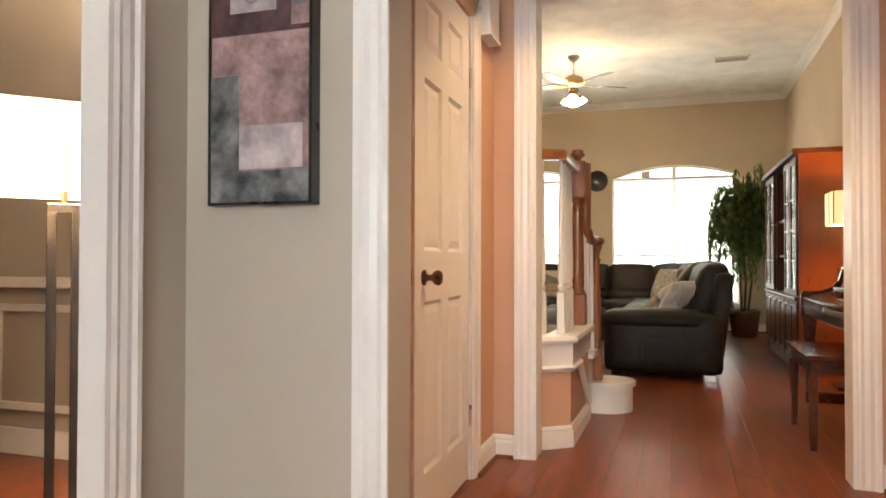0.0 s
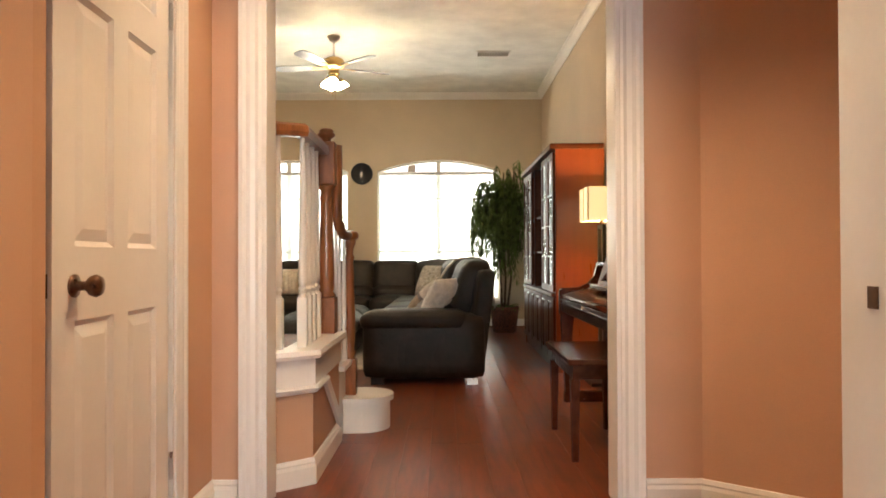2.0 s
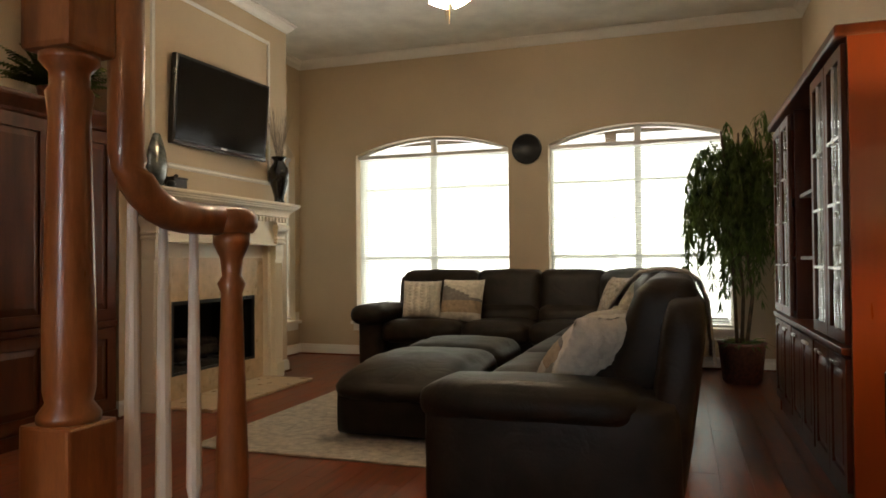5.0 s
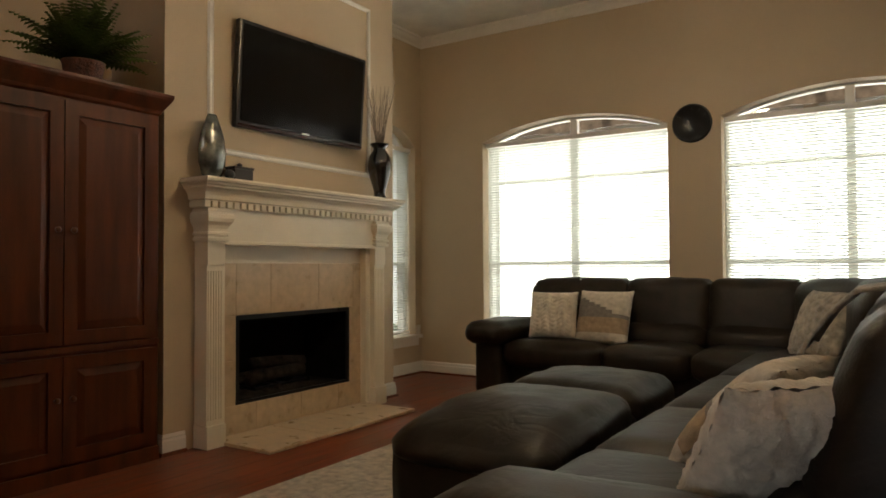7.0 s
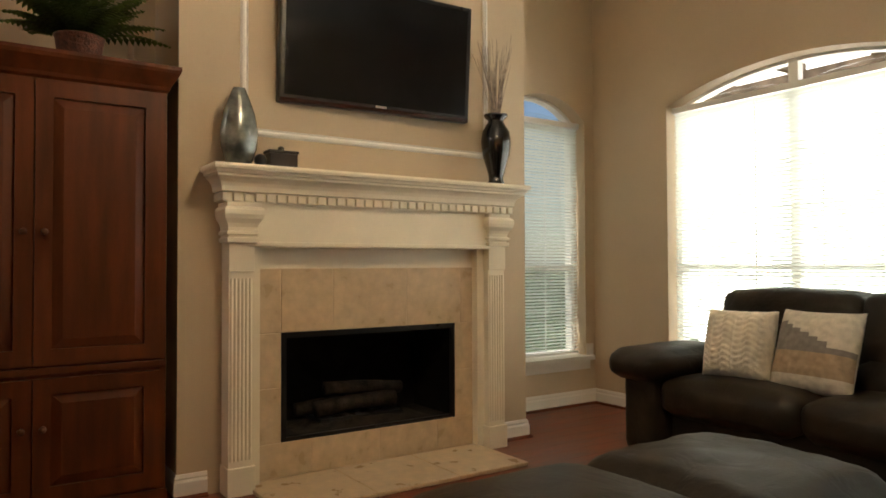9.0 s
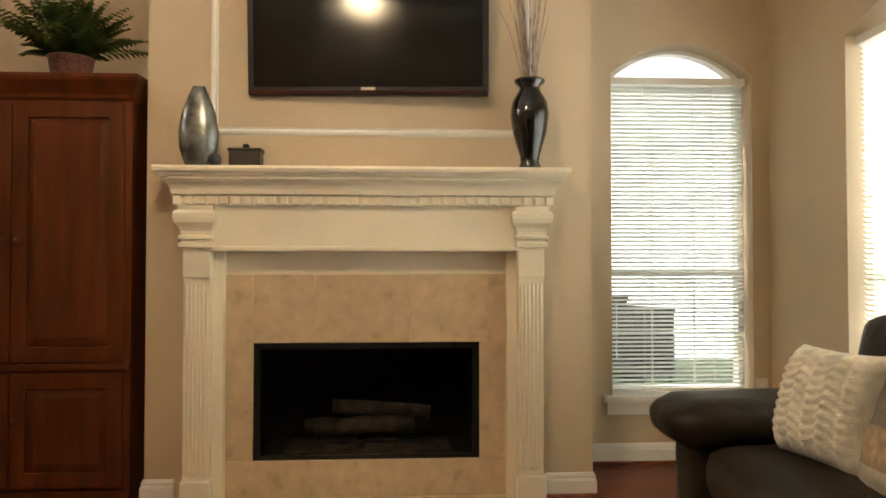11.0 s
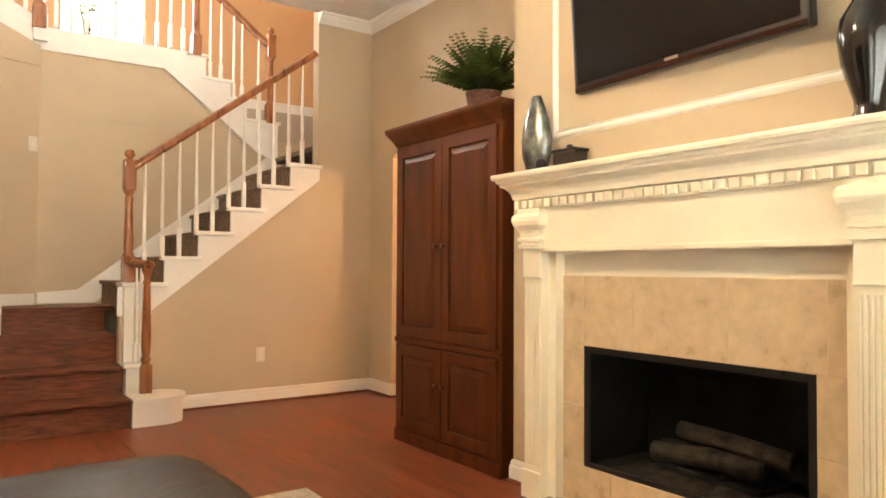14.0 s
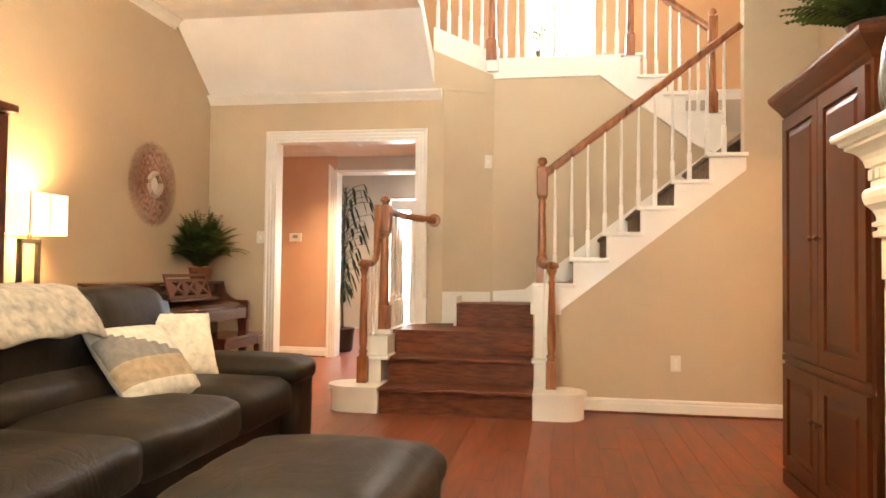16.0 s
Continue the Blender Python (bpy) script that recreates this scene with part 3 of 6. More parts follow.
# baseboards
def baseboard(name, pts):
    structure(name, sweep([(x, y, 0) for x, y in pts], BASE), TRIM, "white moulded baseboard", "trim")
    structure(name.replace("baseboard", "trim_shoe"), sweep([(x, y, 0) for x, y in pts], SHOE), STEP, "dark wood shoe moulding below the baseboard", "trim")


baseboard("baseboard_north", [(WEST_N, BREAST_Y1), (WEST_N, NORTH), (EAST, NORTH), (EAST, SOUTH1), (DOOR_X1 + 0.092, SOUTH1)])
baseboard("baseboard_breast_south", [(WEST_S, 6.5), (WEST_S, BREAST_Y0), (BREAST_X, BREAST_Y0), (BREAST_X, 7.37)])
baseboard("baseboard_breast_north", [(BREAST_X, 9.08), (BREAST_X, BREAST_Y1), (WEST_N, BREAST_Y1)])
baseboard("baseboard_stairs", [(-2.05, STAIR_Y1 - 0.012), (WEST_S, STAIR_Y1 - 0.012), (WEST_S, 4.90), (WEST_S - 0.15, 4.90)])
baseboard("baseboard_hall_east", [(DOOR_X1 + 0.092, SOUTH0 - 0.005), (1.05, SOUTH0 - 0.005), (1.745, 2.90), (1.75, FOYER_Y1), (OPEN1_X1 + 0.092, FOYER_Y1)])
baseboard("baseboard_hall_west", [(HW, DY1 + 0.03), (HW, SOUTH0 - 0.005), (DOOR_X0 - 0.092, SOUTH0 - 0.005)])
baseboard("baseboard_arch_hall", [(WEST_S - 0.15, 4.65), (-5.2, 4.65), (-5.2, 7.0)])

# ---------------------------------------------------------------- windows and blinds
def mbox(place, u0, u1, v0, v1, w0, w1, bm=None):
    """A box in sheet coordinates."""
    bm = bm or bmesh.new()
    c = [bm.verts.new(place(u, v, w)) for w in (w0, w1) for u, v in rect(u0, u1, v0, v1)]
    for f in ((3, 2, 1, 0), (4, 5, 6, 7), (0, 1, 5, 4), (1, 2, 6, 5), (2, 3, 7, 6), (3, 0, 4, 7)):
        bm.faces.new([c[i] for i in f])
    return bm


def window(name, u0, u1, rise, place, columns, label):
    win = tagged(new(name), label, "window", kind="structure")
    t = 0.03
    inner = arch(u0 + t, u1 - t, SILL + t, SPRING - 0.01, rise - 0.01)
    part("window_frame", slab(arch(u0, u1, SILL, SPRING, rise), [inner], 0.07, lambda u, v, w: place(u, v, 0.12 + w)), TRIM, win)
    mid = (u0 + u1) / 2
    cuts = [u0 + t] + [u0 + (u1 - u0) * i / columns for i in range(1, columns)] + [u1 - t]
    for i in range(1, columns):
        part("mullion", mbox(place, cuts[i] - 0.03, cuts[i] + 0.03, SILL + t, arch_at(cuts[i], u0, u1, SPRING, rise) - 0.02, 0.125, 0.18), TRIM, win)
    part("meeting_rail", mbox(place, u0 + t, u1 - t, 1.02, 1.065, 0.122, 0.185), TRIM, win)
    part("transom_bar", mbox(place, u0 + t, u1 - t, SPRING - 0.05, SPRING - 0.005, 0.122, 0.185), TRIM, win)
    for i in range(columns):
        a, b = cuts[i], cuts[i + 1]
        for k in (1, 2):
            u = a + (b - a) * k / 3
            part("muntin", mbox(place, u - 0.004, u + 0.004, SILL + t, SPRING - 0.05, 0.142, 0.149), TRIM, win)
        for z in (0.70, 1.42, 1.78):
            part("muntin", mbox(place, a, b, z - 0.005, z + 0.005, 0.1435, 0.1605), TRIM, win)
        for z0, z1 in ((SILL + t, 1.02), (1.065, SPRING - 0.05)):
            p = part("pane", mbox(place, a, b, z0, z1, 0.150, 0.154), PANE, win)
            p.visible_shadow = False
        p = part("pane", slab(arch(a, b, SPRING - 0.005, max(SPRING, min(arch_at(a, u0, u1, SPRING, rise), arch_at(b, u0, u1, SPRING, rise)) - 0.02), 0.05), [], 0.004,
                               lambda u, v, w: place(u, v, 0.150 + w)), PANE, win)
        p.visible_shadow = False
    part("window_sill", mbox(place, u0 - 0.05, u1 + 0.05, SILL - 0.03, SILL + 0.002, -0.05, 0.12), TRIM, win)
    part("apron", mbox(place, u0 - 0.03, u1 + 0.03, SILL - 0.10, SILL - 0.03, -0.016, 0.0), TRIM, win)
    return win


def blind(u0, u1, place, tilt, label):
    b = thing("window_blind", label, "window blind", group="window blinds")
    part("headrail", mbox(place, u0 + 0.012, u1 - 0.012, SPRING - 0.045, SPRING - 0.005, 0.045, 0.09), TRIM, b)
    bm = bmesh.new()
    z, hw = SPRING - 0.060, 0.0135
    c, s = hw * math.cos(radians(tilt)), hw * math.sin(radians(tilt))
    while z > SILL + 0.04:
        dz = random.uniform(-0.0008, 0.0008)
        rows = [(-c, -s), (0, 0.0018), (c, s)]
        vs = [[bm.verts.new(place(u, z + dz + v, 0.068 + w)) for w, v in rows] for u in (u0 + 0.02, u1 - 0.02)]
        for k in range(2):
            bm.faces.new((vs[0][k], vs[1][k], vs[1][k + 1], vs[0][k + 1]))
        z -= 0.0235
    tagged(part("slats", bm, BLIND, b), kind="stuff")
    part("bottom_rail", mbox(place, u0 + 0.02, u1 - 0.02, SILL + 0.012, SILL + 0.03, 0.056, 0.08), TRIM, b)
    n = 4 if u1 - u0 > 1 else 2
    for i in range(n):
        u = u0 + (u1 - u0) * (i + 0.5) / n
        part("ladder_cord", mbox(place, u - 0.0015, u + 0.0015, SILL + 0.03, SPRING - 0.045, 0.053, 0.055), TRIM, b)
    return b


north_at = lambda u, v, w: (u, NORTH + w, v)
west_at = lambda u, v, w: (WEST_N - w, u, v)
window("window_1", *W1, ARISE, north_at, 2, "white arched double window with muntins")
window("window_2", *W2, ARISE, north_at, 2, "white arched double window with muntins")
window("window_3", *WN, 0.17, west_at, 1, "narrow white arched window beside the fireplace")
blind(*W1, north_at, -40, "white mini blind lowered over an arched window")
blind(*W2, north_at, -34, "white mini blind lowered over an arched window")
blind(*WN, west_at, -34, "white mini blind lowered over a narrow window")

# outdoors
# emission for boards added outdoors, so the openings burn out to white
GLOW = emitter("daylight_glow_board", (1.0, 1.0, 0.97), 2.1)
structure("ground", slab(rect(-90, 90, -90, 90), [], -0.1, lambda u, v, w: (u, v, -0.161 + w)), GRASSM, "green lawn behind the house", "ground")
structure("patio", slab([(-4.5, 10.75), (3.5, 10.75), (3.5, 13.5), (-6.6, 13.5), (-6.6, 8.6), (-4.5, 8.6)], [], 0.06, lambda u, v, w: (u, v, -0.16 + w)), CONC, "grey concrete patio", "pavement")
structure("backdrop_north", box(-9, 9, 16.5, 16.6, -0.5, 7), GLOW, "glowing board standing in for daylight behind the windows", "backdrop")
structure("backdrop_west", box(-9.1, -9.0, 6, 14, -0.5, 7), GLOW, "glowing board standing in for daylight beside the house", "backdrop")
structure("backdrop_upstairs", box(-2.9, -0.9, 1.55, 1.6, 2.5, 5.5), GLOW, "glowing board standing in for daylight behind the upstairs window", "backdrop")
structure("backdrop_front", box(-2.5, 2.5, -4.6, -4.5, -0.5, 3.5), GLOW, "glowing board standing in for daylight outside the front door", "backdrop")
eave = thing("patio_roof", "brown patio roof eave outside the windows", "roof")
part("beam", box(-4.6, 3.6, 13.2, 13.4, 2.72, 2.95), FENCEM, eave)
for i in range(11):
    part("rafter", box(-4.4 + i * 0.78, -4.33 + i * 0.78, 10.7, 13.4, 2.95, 3.07), FENCEM, eave)
for x in (-4.4, -0.5, 3.4):
    part("post", box(x - 0.07, x + 0.07, 13.23, 13.37, -0.1, 2.72), FENCEM, eave)
chair = thing("patio_chair", "dark metal patio chair outside the window", "chair", (0.62, 11.9, -0.1), 0, "patio chairs")
part("seat", box(-0.25, 0.25, -0.25, 0.25, 0.40, 0.44, 0.01), DARKWOOD, chair)
for i in range(6):
    part("back_slat", box(-0.25 + i * 0.084, -0.172 + i * 0.084, 0.22, 0.25, 0.44, 0.92), DARKWOOD, chair)
part("top_rail", box(-0.26, 0.26, 0.215, 0.255, 0.92, 0.96, 0.01), DARKWOOD, chair)
for x in (-0.23, 0.23):
    for y in (-0.22, 0.22):
        part("leg", box(x - 0.018, x + 0.018, y - 0.018, y + 0.018, 0, 0.40), DARKWOOD, chair)
copy_thing(chair, pose(-5.0, 9.86, -0.1, 0, 0, 80))
copy_thing(chair, pose(-5.55, 10.30, -0.22, 0, 0, 40))

# ---------------------------------------------------------------- staircase
stairs = thing("staircase", "winding staircase with dark wooden treads and white balusters", "staircase")
SX0, SX1 = -0.64, -1.75
NOSE = [None, 4.93, 4.66, 4.41]
for i in (1, 2):
    part("tread", box(SX1, SX0, NOSE[i + 1] - 0.03, NOSE[i], STEP_Z[i] - 0.03, STEP_Z[i], 0.010), STEP, stairs)
    part("riser", box(SX1 + 0.002, SX0 - 0.002, NOSE[i] - 0.045, NOSE[i] - 0.025, STEP_Z[i - 1] - 0.001, STEP_Z[i] - 0.03), STEP, stairs)
part("riser", box(SX1 + 0.002, SX0 - 0.002, NOSE[3] - 0.045, NOSE[3] - 0.025, STEP_Z[2] - 0.001, STEP_Z[3] - 0.03), STEP, stairs)
part("landing", slab([(SX1, NOSE[3]), (SX1, 3.42), (-1.30, 3.42), (-0.90, 3.63), (-0.70, 3.62), (-0.52, 3.77), (-0.52, NOSE[3])], [], -0.03, lambda u, v, w: (u, v, STEP_Z[3] + w)), STEP, stairs)
part("riser", box(SX1 + 0.002, -1.06, 3.86, 3.88, STEP_Z[3], STEP_Z[4] - 0.03), STEP, stairs)
part("tread", slab([(SX1 - 0.07, 3.90), (SX1 - 0.07, 3.41), (-1.30, 3.41), (-1.06, 3.54), (-1.06, 3.90)], [], -0.03, lambda u, v, w: (u, v, STEP_Z[4] + w)), STEP, stairs)
part("skirt", box(-1.058, -1.035, 3.56, 3.895, STEP_Z[3], STEP_Z[4] + 0.055), TRIM, stairs)
part("skirt", wall_line((-0.885, SOUTH1 + 0.004), (-1.30, STAIR_Y0 + 0.015), STEP_Z[3], STEP_Z[4] + 0.09, 0.014), TRIM, stairs)
RUN = 0.2446
nx = lambda i: -2.035 - RUN * (i - 6)
for i in range(5, 11):
    part("riser", box(nx(i) - 0.03, nx(i) - 0.012, 3.405, STAIR_Y1 - 0.02, STEP_Z[i - 1] - 0.002, STEP_Z[i] - 0.03), CARPET, stairs, "brown carpeted riser")
    part("tread", box(nx(i + 1) - 0.03, nx(i) + 0.01, 3.405, STAIR_Y1 - 0.02, STEP_Z[i] - 0.03, STEP_Z[i], 0.008), CARPET, stairs, "brown carpeted tread")
    part("tread_end", box(nx(i + 1) - 0.022, nx(i) + 0.03, STAIR_Y1 - 0.02, STAIR_Y1 + 0.045, STEP_Z[i] - 0.03, STEP_Z[i] + 0.001, 0.008), TRIM, stairs, "white painted tread end")
saw = [(-1.72, 0.72), (-1.72, STEP_Z[5] - 0.03)]
for i in range(5, 11):
    saw += [(nx(i) - 0.001 if i > 5 else -1.73, STEP_Z[i] - 0.03), (nx(i + 1) if i < 10 else -3.27, STEP_Z[i] - 0.03)]
saw += [(-3.27, 1.80), (-1.95, 0.755), (-1.95, 0.72)]
part("stringer", slab(saw, [], 0.024, on_y(STAIR_Y1 - 0.011)), TRIM, stairs, "white painted sawtooth stringer")
part("wall_skirt", slab([(-1.33, 0.77), (-1.33, 0.86), (-1.62, 0.88), (-3.3, 2.18), (-3.3, 1.9), (-1.75, 0.77)], [], 0.016, on_y(STAIR_Y0 + 0.001)), TRIM, stairs)


def pad(x_in, x_out):
    """A rounded starting step: straight at x_in, half round at x_out."""
    s, r, cy = (1 if x_out > x_in else -1), 0.165, 4.77
    cx = x_out - s * r
    loop = [(x_in, cy - r), (cx, cy - r)] + [(cx + s * r * math.cos(a), cy + r * math.sin(a)) for a in [radians(-80 + 8 * k) for k in range(21)]] + [(cx, cy + r), (x_in, cy + r)]
    big = [(x_in, cy - r - 0.02), (cx, cy - r - 0.02)] + [(cx + s * (r + 0.02) * math.cos(a), cy + (r + 0.02) * math.sin(a)) for a in [radians(-80 + 8 * k) for k in range(21)]] + [(cx, cy + r + 0.02), (x_in, cy + r + 0.02)]
    part("starting_step", slab(loop, [], 0.16, lambda u, v, w: (u, v, w)), TRIM, stairs, "white rounded starting step")
    part("step_cap", slab(big, [], 0.03, lambda u, v, w: (u, v, 0.16 + w)), TRIM, stairs)


pad(SX0 + 0.004, -0.245)
pad(SX1 - 0.004, -2.115)
# low wall that carries the landing on the hall side
KN = [(-0.70, 3.60), (-0.497, 3.755), (-0.49, 4.46)]
for p, q in zip(KN, KN[1:]):
    part("knee_wall", wall_line(p, q, 0, STEP_Z[3] - 0.03, -0.10), WALL_HALL, stairs, "peach-tan low wall below the landing")
part("band", sweep([(x, y, 0) for x, y in KN], [(0, 0.42), (0.012, 0.42), (0.012, 0.54), (0, 0.54)]), TRIM, stairs)
part("band_moulding", sweep([(x, y, 0) for x, y in KN[:2]] + [(-0.49, 4.0, 0)], [(0, 0.385), (0.018, 0.39), (0.03, 0.41), (0.022, 0.42), (0, 0.42)]), TRIM, stairs)
bm = bmesh.new()
sweep([(-0.49, 3.98, 0.40), (-0.49, 4.42, 0.10)], [(0, -0.02), (0.02, -0.02), (0.025, 0.02), (0, 0.02)], bm=bm)
part("slanted_moulding", bm, TRIM, stairs)
part("knee_baseboard", sweep([(x, y, 0) for x, y in KN], BASE), TRIM, stairs)
part("landing_cap", sweep([(x, y, STEP_Z[3]) for x, y in KN[:2]] + [(-0.49, 4.47, STEP_Z[3])], [(-0.13, -0.03), (0.035, -0.03), (0.04, -0.015), (0.035, 0.004), (-0.13, 0.004)]), TRIM, stairs)
part("knee_wall", box(-0.60, -0.49, 4.46, 4.70, 0.0, STEP_Z[2] - 0.02), TRIM, stairs)
part("step_cap", box(-0.66, -0.455, 4.45, 4.72, STEP_Z[2] - 0.02, STEP_Z[2] + 0.012, 0.008), TRIM, stairs)
part("knee_wall", box(-0.64, -0.505, 4.42, 4.66, STEP_Z[2], STEP_Z[3] - 0.03), TRIM, stairs)
# west side pedestals
part("pedestal", box(-1.865, -1.755, 4.40, 4.60, 0.15, 0.93), TRIM, stairs)
part("pedestal_cap", box(-1.885, -1.735, 4.38, 4.62, 0.93, 0.96, 0.008), TRIM, stairs)
part("pedestal", box(-1.86, -1.755, 4.60, 4.70, 0.15, 0.37), TRIM, stairs)
part("pedestal_cap", box(-1.88, -1.735, 4.60, 4.72, 0.37, 0.40, 0.008), TRIM, stairs)


def newel_tall(x, y, z0, z1, w=0.045):
    n = part("newel_post", box(x - w, x + w, y - w, y + w, z0, z0 + 0.19, 0.006), OAK, stairs, "turned golden oak newel post")
    h = z1 - z0
    zs, ze = z0 + 0.19, z1 - 0.30
    part("turned_shaft", lathe([(w * 0.95, zs), (w * 0.95, zs + 0.012), (w * 0.7, zs + 0.03), (w * 0.78, zs + 0.05), (w * 0.8, zs + 0.25 * (ze - zs)), (w * 0.62, ze - 0.10), (w * 0.72, ze - 0.06),
                                (w * 0.6, ze - 0.05), (w * 0.6, ze - 0.03), (w * 0.9, ze - 0.012), (w * 0.9, ze)], 16, at=(x, y, 0)), OAK, n, smooth=True)
    part("upper_block", box(x - w, x + w, y - w, y + w, ze, z1 - 0.075, 0.010), OAK, n)
    part("finial", lathe([(w * 0.55, z1 - 0.075), (w * 0.45, z1 - 0.06), (w * 0.85, z1 - 0.045), (w * 0.95, z1 - 0.035), (w * 0.7, z1 - 0.022), (w * 0.8, z1 - 0.015), (w * 0.55, z1 - 0.004), (0.005, z1)], 16, at=(x, y, 0)), OAK, n, smooth=True)
    return n


def newel_small(x, y, z0, z1):
    w = 0.038
    n = part("newel_post", box(x - w, x + w, y - w, y + w, z0, z0 + 0.20, 0.005), OAK, stairs, "small turned golden oak newel post")
    zs = z0 + 0.20
    h = z1 - zs
    part("turned_shaft", lathe([(w * 0.9, zs), (w * 0.7, zs + 0.015), (w * 0.95, zs + 0.035), (w * 0.65, zs + 0.055), (w * 0.8, zs + 0.10), (w * 0.85, zs + 0.3 * h), (w * 0.55, z1 - 0.12), (w * 0.75, z1 - 0.10),
                                (w * 0.5, z1 - 0.085), (w * 0.6, z1 - 0.05), (w * 0.95, z1 - 0.02), (w * 0.95, z1)], 16, at=(x, y, 0)), OAK, n, smooth=True)
    part("cap", lathe([(w * 1.1, z1), (w * 1.35, z1 + 0.012), (w * 1.35, z1 + 0.03), (w * 1.1, z1 + 0.045)], 16, at=(x, y, 0)), OAK, n, smooth=True)


newel_tall(-0.548, 4.42, STEP_Z[3], 1.64, 0.05)
newel_tall(-1.80, 4.47, 0.96, 1.925, 0.042)
newel_small(-0.47, 4.74, 0.19, 1.065)
newel_small(-1.88, 4.71, 0.19, 1.065)
newel_tall(-3.26, 3.43, 2.46, 3.40, 0.042)
newel_tall(-2.55, 3.43, UP_Z, 4.05, 0.042)
newel_tall(-1.30, 3.44, UP_Z, 4.15, 0.05)

RAIL = [(-0.028, -0.028), (0.028, -0.028), (0.034, -0.008), (0.030, 0.018), (0.016, 0.030), (-0.016, 0.030), (-0.030, 0.018), (-0.034, -0.008)]


def rail(points, label="golden oak handrail"):
    part("handrail", sweep(points, RAIL), OAK, stairs, label)


rail([(-0.560, 4.37, 1.52), (-0.556, 3.82, 1.52), (-0.80, SOUTH1 + 0.005, 1.50)])
rail([(-1.83, 4.49, 1.80), (-3.24, 4.50, 2.88)])
part("rosette", lathe([(0.06, 0), (0.06, 0.015), (0.045, 0.022)], 20), OAK, stairs).matrix_local = pose(-0.80, SOUTH1, 1.50, -90, 0, 0)
neck = [(-0.505, 4.495, 1.56), (-0.505, 4.495, 1.20)] + [(-0.505 + 0.02 * k / 6, 4.495 + 0.12 * (1 - math.cos(k * math.pi / 12)), 1.20 - 0.11 * math.sin(k * math.pi / 12)) for k in range(1, 7)] + [(-0.47, 4.78, 1.09)]
bm = tube(neck, 0.030, 12)
part("handrail", bm, OAK, stairs, "golden oak goose-neck handrail", smooth=True)
rail([(-1.80, 4.50, 1.13), (-1.82, 4.56, 1.10), (-1.88, 4.75, 1.085)])
rail([(-3.24, 3.43, 3.22), (-2.57, 3.43, 3.72)])
rail([(-2.53, 3.43, 3.93), (-1.34, 3.44, 3.93)])
rail([(-1.28, 3.42, 4.0), (OV_B[0], OV_B[1], 4.0 + OV_RISE)])


def baluster_mesh(h, w):
    k = 0.19 if h < 0.8 else 0.24
    bm = box(-w, w, -w, w, 0, h * k, 0.003, 1)
    z = h * k
    lathe([(w * 0.95, z - 0.001), (w * 0.6, z + 0.014), (w * 0.95, z + 0.03), (w * 0.6, z + 0.044), (w * 0.9, z + 0.07), (w * 0.82, z + 0.35 * (h - z)), (w * 0.5, h)], 10, bm)
    me = bpy.data.meshes.new("baluster")
    bmesh.ops.recalc_face_normals(bm, faces=bm.faces)
    bm.to_mesh(me)
    bm.free()
    me.materials.append(TRIM)
    return me


def baluster(me, x, y, z):
    ob = new("baluster", me)
    ob.parent = stairs
    ob.matrix_local = pose(x, y, z)


big = baluster_mesh(0.93, 0.021)
for x, y in ((-0.735, 3.68), (-0.645, 3.75), (-0.560, 3.85), (-0.563, 3.98), (-0.566, 4.107), (-0.569, 4.237)):
    baluster(big, x, y, STEP_Z[3])
short = [baluster_mesh(h, 0.016) for h in (0.62, 0.68, 0.74)]
baluster(short[2], -0.515, 4.52, STEP_Z[2] + 0.01)
baluster(short[1], -0.505, 4.585, STEP_Z[2] + 0.01)
baluster(short[1], -0.49, 4.65, STEP_Z[2] + 0.01)
baluster(short[1], -1.83, 4.62, STEP_Z[2] + 0.02)
baluster(short[1], -1.85, 4.67, STEP_Z[2] + 0.02)
for i in range(5, 11):
    for x in (nx(i) + 0.012, nx(i) - 0.108):
        if x < -1.84:
            top = 1.80 + (-1.83 - x) * (1.08 / 1.41) - 0.03
            baluster(baluster_mesh(top - STEP_Z[i], 0.0155), x, STAIR_Y1 - 0.015, STEP_Z[i])
up_saw = [(-2.27, 2.842), (-2.50, UP_Z), (-2.64, UP_Z), (-2.64, 2.80), (-2.87, 2.80), (-2.87, 2.63), (-3.03, 2.63), (-3.03, 2.46), (-3.34, 2.46), (-3.34, 2.08), (-3.12, 2.19)]
part("upper_stringer", slab(up_saw, [], 0.05, on_y(STAIR_Y0 - 0.01)), TRIM, stairs, "white painted sawtooth stringer of the upper flight")
for x0, x1, z in ((-2.66, -2.47, UP_Z), (-2.89, -2.61, 2.80), (-3.05, -2.84, 2.63), (-3.36, -3.0, 2.46)):
    part("tread_end", box(x0, x1, STAIR_Y0 - 0.05, STAIR_Y0 + 0.06, z - 0.004, z + 0.024, 0.006), TRIM, stairs)
    part("tread", box(x0, x1, 2.55, STAIR_Y0 - 0.05, z - 0.01, z + 0.02), CARPET, stairs)
for x, z in ((-3.14, 2.48), (-2.98, 2.65), (-2.90, 2.65), (-2.78, 2.82), (-2.68, 2.82)):
    top = 3.22 + (x + 3.24) * 0.746 - 0.03
    baluster(baluster_mesh(top - z, 0.0155), x, 3.43, z)
b_up = baluster_mesh(0.87, 0.0155)
for i in range(10):
    baluster(b_up, -1.42 - i * 0.113, 3.43, UP_Z + 0.03)
for i in range(5):
    f = (i + 0.8) / 5.3
    baluster(b_up, -1.30 + f * (OV_B[0] + 1.30) + 0.02, 3.40 + f * (OV_B[1] - 3.40), UP_Z + 0.09 + f * OV_RISE)
